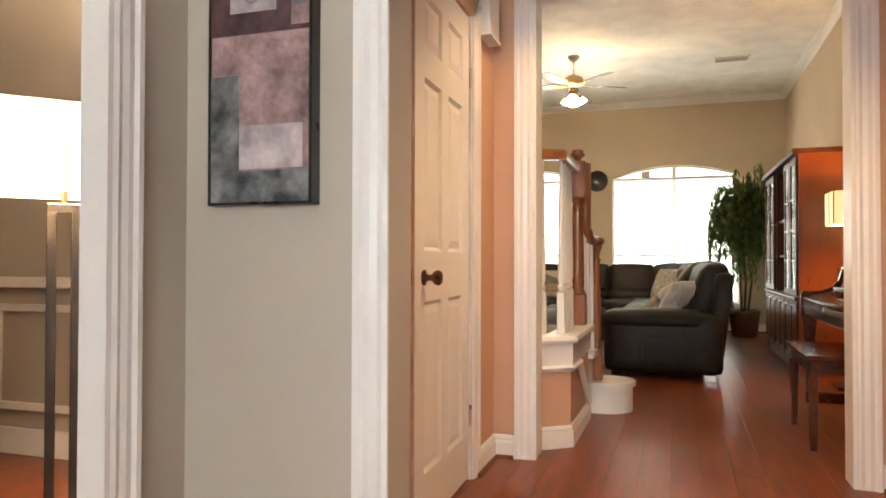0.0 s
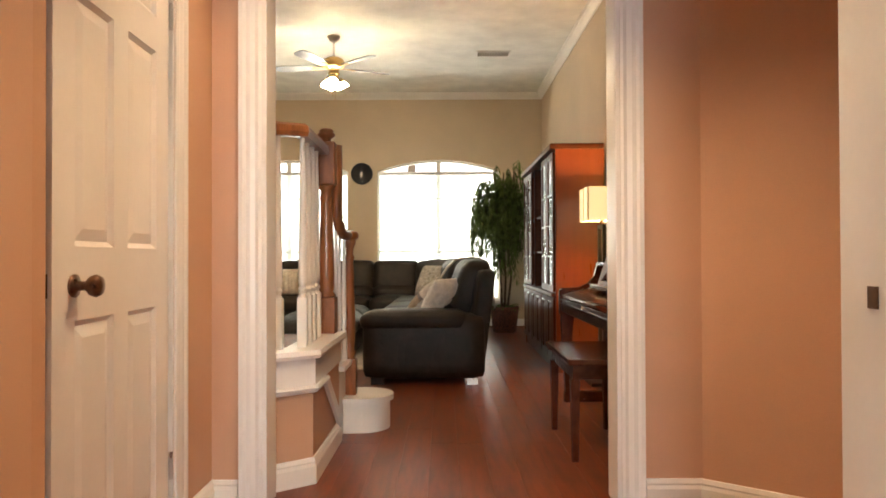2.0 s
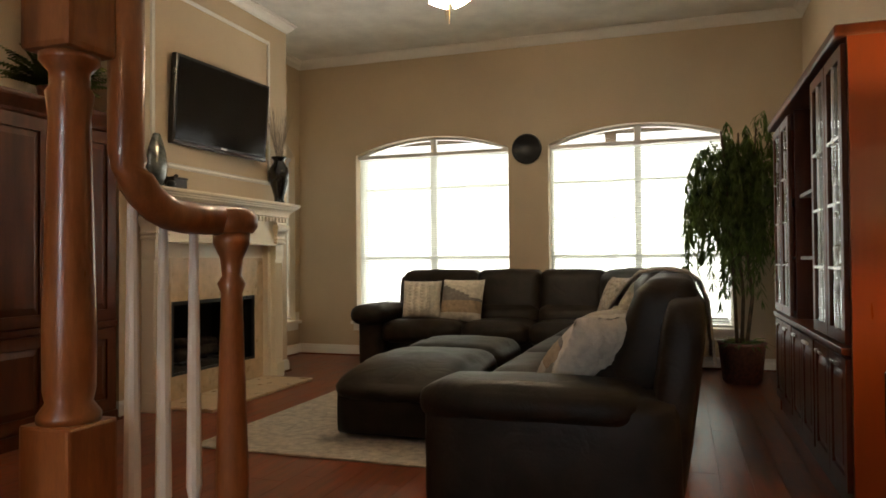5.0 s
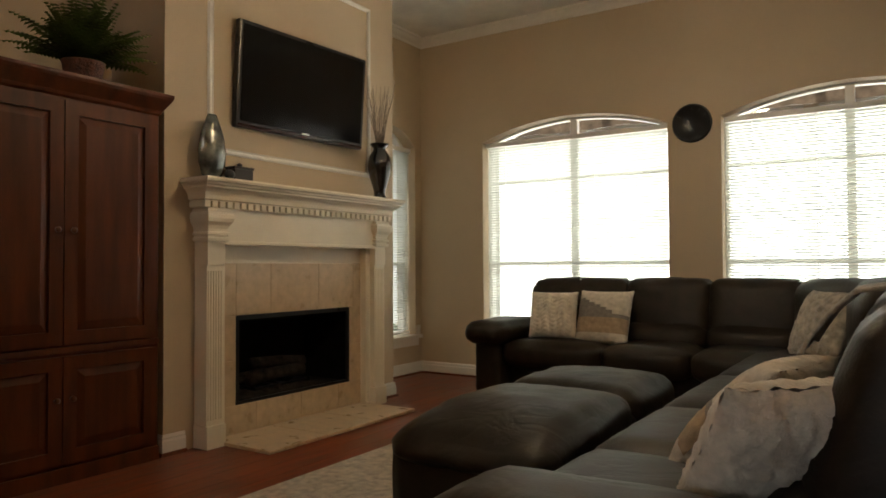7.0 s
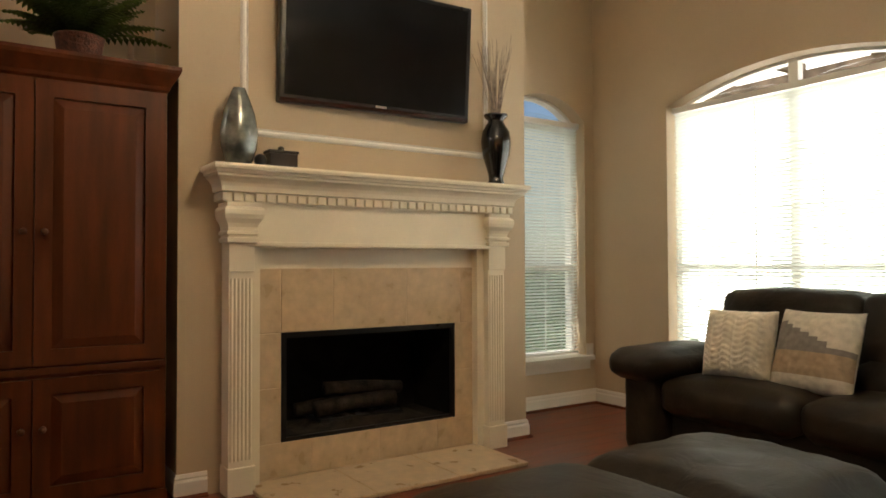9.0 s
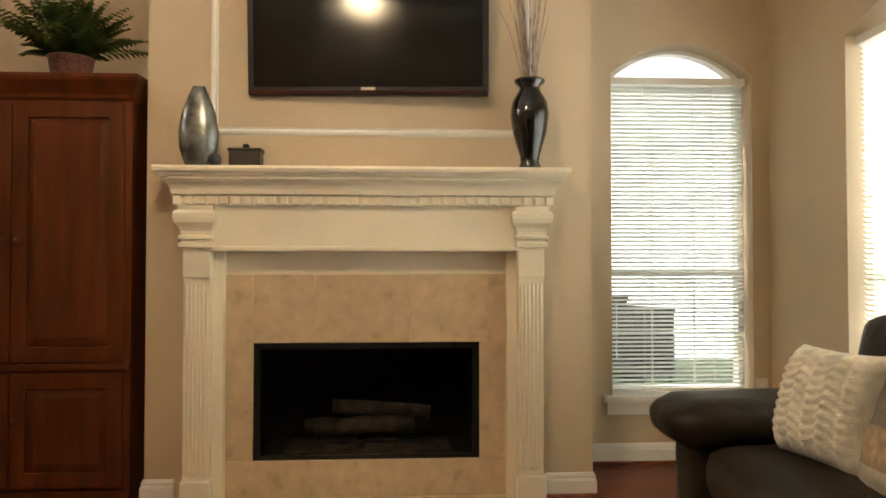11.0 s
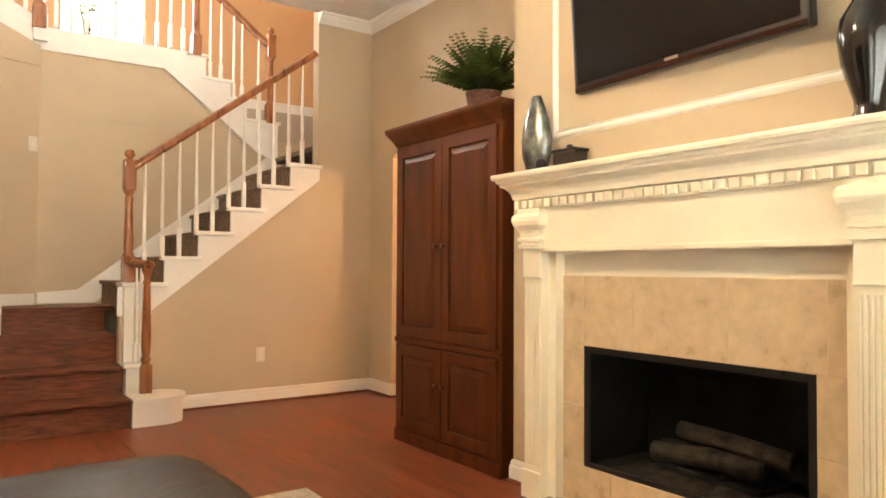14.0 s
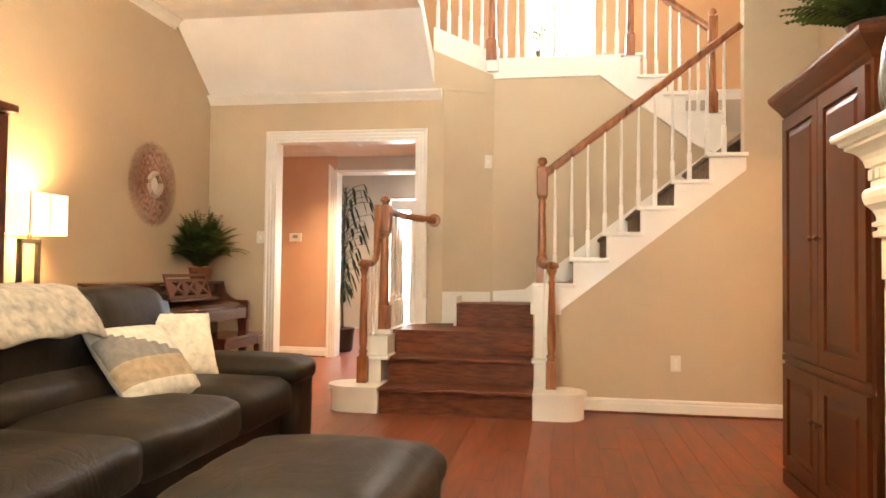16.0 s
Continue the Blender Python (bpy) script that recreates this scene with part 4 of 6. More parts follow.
part("curb_step", box(-1.36, -1.26, 3.39, 3.47, UP_Z - 0.1, UP_Z + 0.12), TRIM, stairs)
part("winder", box(-4.55, nx(11) - 0.03, 3.405, STAIR_Y1 - 0.12, 2.08, 2.12), CARPET, stairs, "brown carpeted winder tread")

# ---------------------------------------------------------------- fireplace
fire = thing("fireplace", "cream painted fireplace mantel with fluted pilasters and travertine surround", "fireplace", (BREAST_X, 8.245, 0))
F = lambda x: x - BREAST_X
FY = lambda y: y - 8.245
PX = F(-2.985)
for s in (-1, 1):
    yc = s * 0.7505
    pil = part("pilaster", box(0.0, PX, yc - 0.058, yc + 0.058, 0.13, 1.03), CREAM, fire, "fluted cream pilaster")
    for k in range(6):
        y = yc - 0.045 + k * 0.018
        part("flute", tube([(PX, y, 0.16), (PX, y, 1.0)], 0.0075, 8), CREAM, pil)
    part("plinth", box(0.0, PX + 0.015, yc - 0.066, yc + 0.066, 0.0, 0.13, 0.004), CREAM, pil)
    part("capital_block", box(0.0, PX + 0.010, yc - 0.060, yc + 0.060, 1.03, 1.165, 0.003), CREAM, pil)
    prof = [(0.0, 1.165), (0.024, 1.168), (0.026, 1.186), (0.012, 1.190), (0.010, 1.200), (0.028, 1.204), (0.028, 1.216), (0.014, 1.222), (0.016, 1.238), (0.026, 1.256), (0.048, 1.276), (0.056, 1.296),
            (0.056, 1.316), (0.046, 1.328), (0.030, 1.332), (0.030, 1.352), (0.0, 1.354)]
    bm = bmesh.new()
    rings = [[bm.verts.new(p) for p in ((0.0, yc - 0.058 - o * 0.62, z), (PX + 0.010 + o * 0.8, yc - 0.058 - o * 0.62, z), (PX + 0.010 + o * 0.8, yc + 0.058 + o * 0.62, z), (0.0, yc + 0.058 + o * 0.62, z))] for o, z in prof]
    for a, b in zip(rings, rings[1:]):
        for k in range(4):
            bm.faces.new((a[k], a[(k + 1) % 4], b[(k + 1) % 4], b[k]))
    bm.faces.new(rings[0][::-1]), bm.faces.new(rings[-1])
    part("corbel", bm, CREAM, pil, "stepped cream corbel")
    part("inner_return", box(0.0, PX - 0.045, yc - s * 0.0575 - 0.048 * (1 if s > 0 else 0), yc - s * 0.0575 + 0.048 * (0 if s > 0 else 1), 0.0, 1.16), CREAM, fire)
part("frieze", box(0.0, PX - 0.004, -0.71, 0.71, 1.165, 1.36), CREAM, fire)
part("lower_moulding", box(0.0, PX + 0.012, -0.695, 0.695, 1.15, 1.172, 0.006), CREAM, fire)
for i in range(33):
    y = -0.832 + i * 1.664 / 32
    part("dentil", box(0.0, PX + 0.034, y - 0.017, y + 0.017, 1.358, 1.394, 0.002, 1), CREAM, fire)
part("dentil_bed", box(0.0, PX + 0.016, -0.838, 0.838, 1.355, 1.405), CREAM, fire)
half = 0.829
prof = [(0.02, 1.398), (0.040, 1.402), (0.042, 1.410), (0.046, 1.424), (0.056, 1.440), (0.072, 1.454), (0.090, 1.462), (0.094, 1.464), (0.094, 1.474), (0.108, 1.478), (0.112, 1.490), (0.128, 1.494), (0.132, 1.506), (0.128, 1.518), (0.0, 1.524)]
bm = bmesh.new()
rings = [[bm.verts.new(p) for p in ((0.0, -half - o * 0.62, z), (PX + o, -half - o * 0.62, z), (PX + o, half + o * 0.62, z), (0.0, half + o * 0.62, z))] for o, z in prof]
for a, b in zip(rings, rings[1:]):
    for k in range(4):
        bm.faces.new((a[k], a[(k + 1) % 4], b[(k + 1) % 4], b[k]))
bm.faces.new(rings[0][::-1]), bm.faces.new(rings[-1])
part("mantel_shelf", bm, CREAM, fire, "cream moulded mantel shelf")
part("header_board", box(0.0, 0.006, -0.70, 0.70, 1.03, 1.165), CREAM, fire)
part("grout_bed", slab(rect(-0.70, 0.70, 0.0, 1.045), [rect(FY(FB_Y0), FY(FB_Y1), FB_Z0, FB_Z1)], 0.008, lambda u, v, w: (w, u, v)), GROUT, fire)


def tile(y0, y1, z0, z1):
    g = 0.0016
    part("tile", box(0.004, 0.0105, y0 + g, y1 - g, z0 + g, z1 - g, 0.0015, 1), STONE, fire)


for a, b in ((-0.70, -0.52), (-0.52, -0.24), (-0.24, 0.20), (0.20, 0.56), (0.56, 0.70)):
    tile(a, b, FB_Z1, 1.045)
for a, b in ((-0.70, FY(FB_Y0)), (FY(FB_Y1), 0.70)):
    tile(a, b, 0.19, 0.46), tile(a, b, 0.46, FB_Z1)
for a, b in ((-0.70, -0.36), (-0.36, 0.03), (0.03, 0.40), (0.40, 0.70)):
    tile(a, b, 0.022, FB_Z0)
for a, b in ((-0.70, -0.24), (-0.24, 0.22), (0.22, 0.66)):
    part("hearth_tile", box(0.016, F(-2.60), a + 0.002, b - 0.002, 0.002, 0.022, 0.003, 1), STONE, fire, "polished travertine hearth tile")
part("firebox", slab(rect(FY(FB_Y0), FY(FB_Y1), FB_Z0, FB_Z1), [rect(FY(FB_Y0) + 0.012, FY(FB_Y1) - 0.012, FB_Z0 + 0.010, FB_Z1 - 0.012)], -0.42, lambda u, v, w: (w - 0.001, u, v)), FIREBOX, fire, "black sooty firebox")
part("firebox_back", box(-0.44, -0.42, FY(FB_Y0), FY(FB_Y1), FB_Z0, FB_Z1), FIREBOX, fire)
part("firebox_frame", slab(rect(FY(FB_Y0), FY(FB_Y1), FB_Z0, FB_Z1), [rect(FY(FB_Y0) + 0.03, FY(FB_Y1) - 0.03, FB_Z0 + 0.02, FB_Z1 - 0.03)], 0.012, lambda u, v, w: (w - 0.006, u, v)), BLACK, fire)
part("grate", box(-0.34, -0.12, -0.25, 0.25, 0.225, 0.245), BLACK, fire)
for i, (y, z, r, tilt) in enumerate(((-0.02, 0.30, 0.045, 3), (0.06, 0.37, 0.038, -6), (-0.08, 0.29, 0.04, 5))):
    part("log", tube([(-0.16 - 0.07 * i, y - 0.24, z - 0.01 * tilt * 0.3), (-0.18 - 0.05 * i, y, z + 0.008), (-0.17 - 0.07 * i, y + 0.24, z + 0.01 * tilt * 0.3)], r, 9), LOG, fire, "charred ceramic log", smooth=True)

bm = bmesh.new()
rows = [[bm.verts.new((-0.02 - 0.36 * i / 8, -0.40 + 0.80 * j / 24, 0.202 + 0.055 * math.sin(math.pi * i / 8) * math.sin(math.pi * j / 24) * (0.8 + 0.6 * noise.noise(Vector((i * 0.9, j * 0.8, 2)))))) for j in range(25)] for i in range(9)]
for i in range(8):
    for j in range(24):
        bm.faces.new((rows[i][j], rows[i][j + 1], rows[i + 1][j + 1], rows[i + 1][j]))
part("ember_bed", bm, LOG, fire, "lumpy grey-brown ember bed")
bm = bmesh.new()
FR = [(0, 0), (0.008, 0.012), (0.018, 0.014), (0.028, 0.006), (0.036, 0.012), (0.036, 0)]
fy0, fy1, fz0, fz1 = 7.52, 9.02, 1.69, 2.98
corner = [((fy0, fz0), (1, 1)), ((fy1, fz0), (-1, 1)), ((fy1, fz1), (-1, -1)), ((fy0, fz1), (1, -1))]
rings = [[bm.verts.new((BREAST_X + w, y + a * dy, z + a * dz)) for a, w in FR] for (y, z), (dy, dz) in corner]
for i in range(4):
    a, b = rings[i], rings[(i + 1) % 4]
    for k in range(len(FR)):
        bm.faces.new((a[k], a[(k + 1) % len(FR)], b[(k + 1) % len(FR)], b[k]))
structure("trim_panel_moulding", bm, TRIM, "white picture-frame moulding on the chimney breast", "trim")

tv = thing("television", "large black flat screen television mounted above the mantel", "television", (-3.0, 8.25, 2.19))
tv.rotation_euler = (0, radians(4), radians(-3.2))
part("housing", box(-0.05, 0.0, -0.555, 0.555, -0.325, 0.325, 0.012), BLACK, tv)
part("screen", box(0.0005, 0.004, -0.525, 0.525, -0.285, 0.30), SCREEN, tv)
part("bezel_strip", box(0.0, 0.006, -0.545, 0.545, -0.318, -0.300, 0.002), material("dark_red_gloss", (0.03, 0.004, 0.004), 0.15, var=0.05), tv, "dark red glossy lower bezel")
part("maker_mark", box(0.0055, 0.0075, -0.032, 0.032, -0.300, -0.288), CHROME, tv, "small silver bar")
part("wall_bracket", box(-0.10, -0.05, -0.2, 0.2, -0.15, 0.15), BLACK, tv)

vase = thing("glass_vase", "tall smoky silver teardrop glass vase on the mantel", "vase", (-3.01, 7.49, 1.524))
part("body", lathe([(0.045, 0), (0.06, 0.01), (0.085, 0.09), (0.09, 0.16), (0.075, 0.25), (0.045, 0.33), (0.028, 0.37), (0.024, 0.37), (0.04, 0.32), (0.0, 0.02)], 28), BLUEGLASS, vase, smooth=True).matrix_local = Matrix.Diagonal((0.6, 1, 1, 1))
vase = thing("black_vase", "tall glossy black urn vase holding dry branches", "vase", (-2.975, 8.99, 1.524))
part("body", lathe([(0.05, 0), (0.052, 0.01), (0.042, 0.03), (0.045, 0.06), (0.078, 0.17), (0.088, 0.25), (0.08, 0.31), (0.05, 0.36), (0.045, 0.375), (0.07, 0.40), (0.07, 0.41), (0.045, 0.405), (0.03, 0.33), (0, 0.3)], 28),
     material("black_lacquer", (0.006, 0.006, 0.007), 0.14, var=0.1, coat=0.5), vase, smooth=True)
TWIG = material("pale_dry_twig", (0.36, 0.29, 0.23), 0.8, var=0.3, scale=30)
bm = bmesh.new()
for i in range(46):
    a, lean = random.uniform(0, 6.283), random.uniform(0.02, 0.13)
    h = random.uniform(0.30, 0.52)
    p = [(0.02 * math.cos(a), 0.02 * math.sin(a), 0.36)]
    for k in range(1, 5):
        f = k / 4
        p.append((0.02 * math.cos(a) + lean * f ** 1.4 * math.cos(a) * 1.0 + random.uniform(-0.006, 0.006), 0.02 * math.sin(a) + lean * f ** 1.4 * math.sin(a) + random.uniform(-0.006, 0.006), 0.36 + h * f))
    tube(p, 0.0026, 4, bm, 0.0012)
tagged(part("dry_branch", bm, TWIG, vase, "pale dry branches"), kind="stuff")
cbox = thing("trinket_box", "small dark metal trinket box with a knobbed lid", "box", (-3.02, 7.70, 1.524))
part("body", box(-0.04, 0.04, -0.07, 0.07, 0, 0.075, 0.004), DARKWOOD, cbox)
part("lid", box(-0.045, 0.045, -0.075, 0.075, 0.075, 0.09, 0.004), DARKWOOD, cbox)
part("knob", lathe([(0.008, 0.09), (0.016, 0.10), (0.016, 0.108), (0.005, 0.115)], 12), DARKWOOD, cbox, smooth=True)
cball = thing("glass_ball", "small dark glass ball beside the vase", "ornament", (-2.96, 7.575, 1.524))
part("ball", lathe([(0.001, 0.0)] + [(0.03 * math.sin(a), 0.03 - 0.03 * math.cos(a)) for a in [math.pi * k / 10 for k in range(1, 10)]] + [(0.001, 0.06)], 16), BLACK, cball, smooth=True)

# ---------------------------------------------------------------- cabinets
def raised_door(parent, y0, y1, z0, z1, mat, flip=False, t=0.02, stile=0.065, label=""):
    """A frame-and-panel door that faces +x, or -x when flipped."""
    fx = (lambda x: 0.02 - x) if flip else (lambda x: x)
    a, b, c, d = y0 + stile, y1 - stile, z0 + stile, z1 - stile
    door_ob = part("door", slab(rect(y0, y1, z0, z1), [rect(a, b, c, d)], t, lambda u, v, w: (fx(w), u, v)), mat, parent, label)
    m = 0.04
    bm = bmesh.new()
    v = [bm.verts.new(p) for p in ((fx(0.006), a, c), (fx(0.006), b, c), (fx(0.006), b, d), (fx(0.006), a, d))]
    w = [bm.verts.new(p) for p in ((fx(0.018), a + m, c + m), (fx(0.018), b - m, c + m), (fx(0.018), b - m, d - m), (fx(0.018), a + m, d - m))]
    for k in range(4):
        bm.faces.new((v[k], v[(k + 1) % 4], w[(k + 1) % 4], w[k]))
    bm.faces.new(w)
    bm.faces.new(v[::-1])
    part("raised_panel", bm, mat, door_ob)
    return door_ob


arm = thing("armoire", "tall cherry wood armoire with raised panel doors", "armoire", (-3.06, 6.66, 0))
AW = 0.52
part("body", box(-0.62, 0.0, -AW, AW, 0.0, 1.86), CHERRY, arm)
part("plinth", box(-0.62, 0.012, -AW - 0.004, AW + 0.004, 0.0, 0.075, 0.004), CHERRY, arm)
for y0, y1, s in ((-AW + 0.03, -0.003, 1), (0.003, AW - 0.03, -1)):
    for z0, z1, kz in ((0.095, 0.60, 0.40), (0.655, 1.82, 1.20)):
        d = raised_door(arm, y0, y1, z0, z1, CHERRY, label="raised panel cherry door")
        ky = y1 - 0.035 if s > 0 else y0 + 0.035
        k = part("knob", lathe([(0.006, 0), (0.006, 0.012), (0.014, 0.02), (0.014, 0.026), (0.004, 0.032)], 12), BRONZE, d, "small dark bronze knob", smooth=True)
        k.matrix_local = pose(0.02, ky, kz, 0, 90, 0)
part("waist_moulding", box(0.0, 0.014, -AW, AW, 0.615, 0.645, 0.004), CHERRY, arm)
bm = bmesh.new()
prof = [(0.0, 1.835), (0.012, 1.845), (0.018, 1.86), (0.05, 1.90), (0.062, 1.915), (0.068, 1.93), (0.068, 1.945), (0.0, 1.947)]
rings = [[bm.verts.new(p) for p in ((-0.62, -AW - o * 0.7, z), (o, -AW - o * 0.7, z), (o, AW + o * 0.7, z), (-0.62, AW + o * 0.7, z))] for o, z in prof]
for a, b in zip(rings, rings[1:]):
    for k in range(4):
        bm.faces.new((a[k], a[(k + 1) % 4], b[(k + 1) % 4], b[k]))
bm.faces.new(rings[0][::-1]), bm.faces.new(rings[-1])
part("cornice", bm, CHERRY, arm, "moulded cherry cornice")

# glazed wall unit along the east wall; fronts face -x
hut = thing("display_cabinet", "tall cherry display cabinet with glazed doors and open shelves", "cabinet", (0.975, 6.60, 0))
HD, HL, HH = EAST - 0.02 - 0.975, 2.16, 1.86
part("side_panel", box(0.02, HD, 0.0, 0.025, 0.0, HH), CHERRY_LAMPLIT, hut, "cherry side panel with orange lamplight in its colour")
part("side_panel", box(0.02, HD, HL - 0.025, HL, 0.0, HH), CHERRY_LAMPLIT, hut)
for y in (0.72, 1.44):
    part("divider", box(0.03, HD, y - 0.012, y + 0.012, 0.0, HH), CHERRY, hut)
part("back_panel", box(HD - 0.015, HD - 0.002, 0.025, HL - 0.025, 0.05, HH), CHERRY, hut)
part("plinth", box(0.03, HD, 0.026, HL - 0.026, 0.0, 0.08), CHERRY, hut)
part("counter", box(-0.015, HD, 0.026, HL - 0.026, 0.63, 0.66, 0.006), CHERRY, hut)
part("cornice", box(-0.03, HD, -0.02, HL + 0.02, HH, HH + 0.045, 0.014, 3), CHERRY, hut)
for z in (1.0, 1.35):
    for y0 in (0.03, 0.735, 1.455):
        part("shelf", box(0.05, HD - 0.02, y0, y0 + 0.68, z, z + 0.018), CHERRY, hut)
for i in range(6):
    y0 = 0.03 + (i // 2) * 0.72 + (i % 2) * 0.345
    d = raised_door(hut, y0, y0 + 0.335, 0.10, 0.615, CHERRY, True, stile=0.05)
    part("pull", box(-0.018, -0.003, y0 + 0.10, y0 + 0.23, 0.575, 0.59, 0.004), CHROME, d, "silver bar pull")
for i in (0, 1, 4, 5):
    y0 = 0.03 + (i // 2) * 0.72 + (i % 2) * 0.345
    d = part("glazed_door", slab(rect(y0, y0 + 0.335, 0.67, 1.84), [rect(y0 + 0.05, y0 + 0.285, 0.72, 1.79)], 0.02, lambda u, v, w: (w, u, v)), CHERRY, hut)
    part("door_glass", box(0.008, 0.012, y0 + 0.05, y0 + 0.285, 0.72, 1.79), CLEAR, d)
    bm = box(-0.002, 0.006, y0 + 0.162, y0 + 0.173, 0.72, 1.79)
    for k in range(3):
        box(-0.003, 0.005, y0 + 0.05, y0 + 0.285, 0.96 + k * 0.26, 0.972 + k * 0.26, bm=bm)
    part("lattice_bar", bm, CHROME, d, "silver lattice bars")
for z, n in ((0.66, 9), (1.018, 7), (1.368, 8)):
    for y0 in (0.06, 0.78, 1.50):
        for k in range(n):
            h = random.uniform(0.14, 0.24)
            bk = tagged(part("book", box(0.14, 0.32, 0, random.uniform(0.02, 0.045), 0, h), BOOK, None), "dark hardback book on a cabinet shelf", "book", "books in the cabinet")
            bk.matrix_world = pose(0.975, 6.60 + y0 + k * 0.052 + random.uniform(0, 0.006), z)


# ---------------------------------------------------------------- soft furniture
def soft(x0, x1, y0, y1, z0, z1, r=0.06, crown=0.02, cuts=9, wrinkle=0.004, seed=0.0):
    """A padded block: rounded edges, swollen faces, slight creases."""
    bm = bmesh.new()
    bmesh.ops.create_cube(bm, size=2)
    bmesh.ops.subdivide_edges(bm, edges=bm.edges[:], cuts=cuts, use_grid_fill=True)
    c = Vector(((x0 + x1) / 2, (y0 + y1) / 2, (z0 + z1) / 2))
    h = Vector(((x1 - x0) / 2, (y1 - y0) / 2, (z1 - z0) / 2))
    r = min(r, *h)
    for v in bm.verts:
        u = v.co.copy()
        p = Vector((u.x * h.x, u.y * h.y, u.z * h.z))
        q = Vector([max(-(h[i] - r), min(h[i] - r, p[i])) for i in range(3)])
        d = p - q
        if d.length > 1e-6:
            p = q + d.normalized() * r
        for i in range(3):
            if abs(u[i]) > 0.999:
                j, k = (i + 1) % 3, (i + 2) % 3
                p[i] += math.copysign(crown * (1 - u[j] ** 2) * (1 - u[k] ** 2), u[i])
        w = c + p
        n = noise.noise(w * 9 + Vector((seed, seed, 0))) + 0.5 * noise.noise(w * 23)
        p += (p.normalized() if p.length else p) * n * wrinkle
        v.co = c + p
    return bm


def shear(bm, axis, by, z0):
    """Leans a block: moves it along axis by `by` for every metre above z0."""
    for v in bm.verts:
        v.co[axis] += by * (v.co.z - z0)
    return bm


sofa = thing("sectional_sofa", "dark brown leather L-shaped sectional sofa with padded arms", "sofa")
# leg along the east, facing west
part("base", soft(-0.46, 0.30, 6.10, 9.30, 0.06, 0.34, 0.05, 0.0, 6), LEATHER, sofa, smooth=True)
part("side_panel", soft(-0.545, 0.37, 6.03, 6.30, 0.05, 0.53, 0.05, 0.01, 8), LEATHER, sofa, smooth=True)
part("armrest", soft(-0.565, 0.25, 6.015, 6.36, 0.405, 0.555, 0.07, 0.015, 9, 0.006), LEATHER, sofa, "padded leather armrest", smooth=True)
for i, (a, b) in enumerate(((6.34, 6.92), (6.92, 7.68), (7.68, 8.62))):
    part("seat_cushion", soft(-0.55, 0.14, a + 0.003, b - 0.003, 0.27, 0.47, 0.07, 0.025, 9, 0.005, i), LEATHER, sofa, smooth=True)
    part("back_cushion", shear(soft(0.06, 0.29, a + 0.003, b - 0.003, 0.42, 0.925, 0.06, 0.02, 10, 0.006, i + 3), 0, 0.32, 0.42), LEATHER, sofa, smooth=True)
    part("lumbar_roll", shear(soft(0.0, 0.18, a + 0.01, b - 0.01, 0.42, 0.60, 0.07, 0.02, 8, 0.006, i + 6), 0, 0.3, 0.42), LEATHER, sofa, smooth=True)
part("back_frame", shear(soft(0.22, 0.38, 6.08, 8.66, 0.08, 0.86, 0.05, 0.012, 8), 0, 0.13, 0.1), LEATHER, sofa, smooth=True)
for x, y in ((-0.44, 6.1), (0.27, 6.1), (-0.44, 8.3)):
    part("foot", box(x - 0.05, x + 0.05, y - 0.03, y + 0.03, 0, 0.06, 0.006), CHROME if x > 0 else DARKWOOD, sofa)
# corner and leg along the north, facing south
part("corner_seat", soft(-0.55, 0.20, 8.62, 9.95, 0.10, 0.47, 0.08, 0.02, 9), LEATHER, sofa, smooth=True)
bm = soft(-0.42, 0.42, -0.15, 0.15, 0.42, 0.91, 0.10, 0.03, 10, 0.006, 11)
cb = part("back_cushion", bm, LEATHER, sofa, "curved leather corner back", smooth=True)
cb.matrix_local = pose(0.03, 9.72, 0, 0, 0, -52)
cb = part("back_cushion", soft(-0.36, 0.36, -0.14, 0.14, 0.42, 0.92, 0.10, 0.03, 10, 0.006, 12), LEATHER, sofa, smooth=True)
cb.matrix_local = pose(0.22, 9.05, 0, 0, 0, -80)
part("base", soft(-2.36, 0.0, 9.55, 10.30, 0.06, 0.34, 0.05, 0.0, 6), LEATHER, sofa, smooth=True)
for i, (a, b) in enumerate(((-2.22, -1.46), (-1.46, -0.86), (-0.86, -0.26))):
    part("seat_cushion", soft(a + 0.003, b - 0.003, 9.45, 10.0, 0.27, 0.465, 0.07, 0.025, 9, 0.005, i + 20), LEATHER, sofa, smooth=True)
    part("back_cushion", shear(soft(a + 0.002, b - 0.002, 9.93, 10.20, 0.42, 0.912, 0.055, 0.016, 12, 0.006, i + 23), 1, 0.22, 0.42), LEATHER, sofa, smooth=True)
    part("lumbar_roll", shear(soft(a + 0.01, b - 0.01, 9.88, 10.08, 0.42, 0.60, 0.07, 0.02, 8, 0.006, i + 26), 1, 0.22, 0.42), LEATHER, sofa, smooth=True)
part("back_frame", shear(soft(-2.32, 0.2, 10.12, 10.30, 0.08, 0.87, 0.05, 0.01, 8), 1, 0.08, 0.1), LEATHER, sofa, smooth=True)
part("side_panel", soft(-2.44, -2.20, 9.44, 10.30, 0.05, 0.55, 0.05, 0.01, 8), LEATHER, sofa, smooth=True)
part("armrest", soft(-2.50, -2.16, 9.36, 10.12, 0.44, 0.60, 0.075, 0.02, 9, 0.008, 30), LEATHER, sofa, "padded leather armrest", smooth=True)

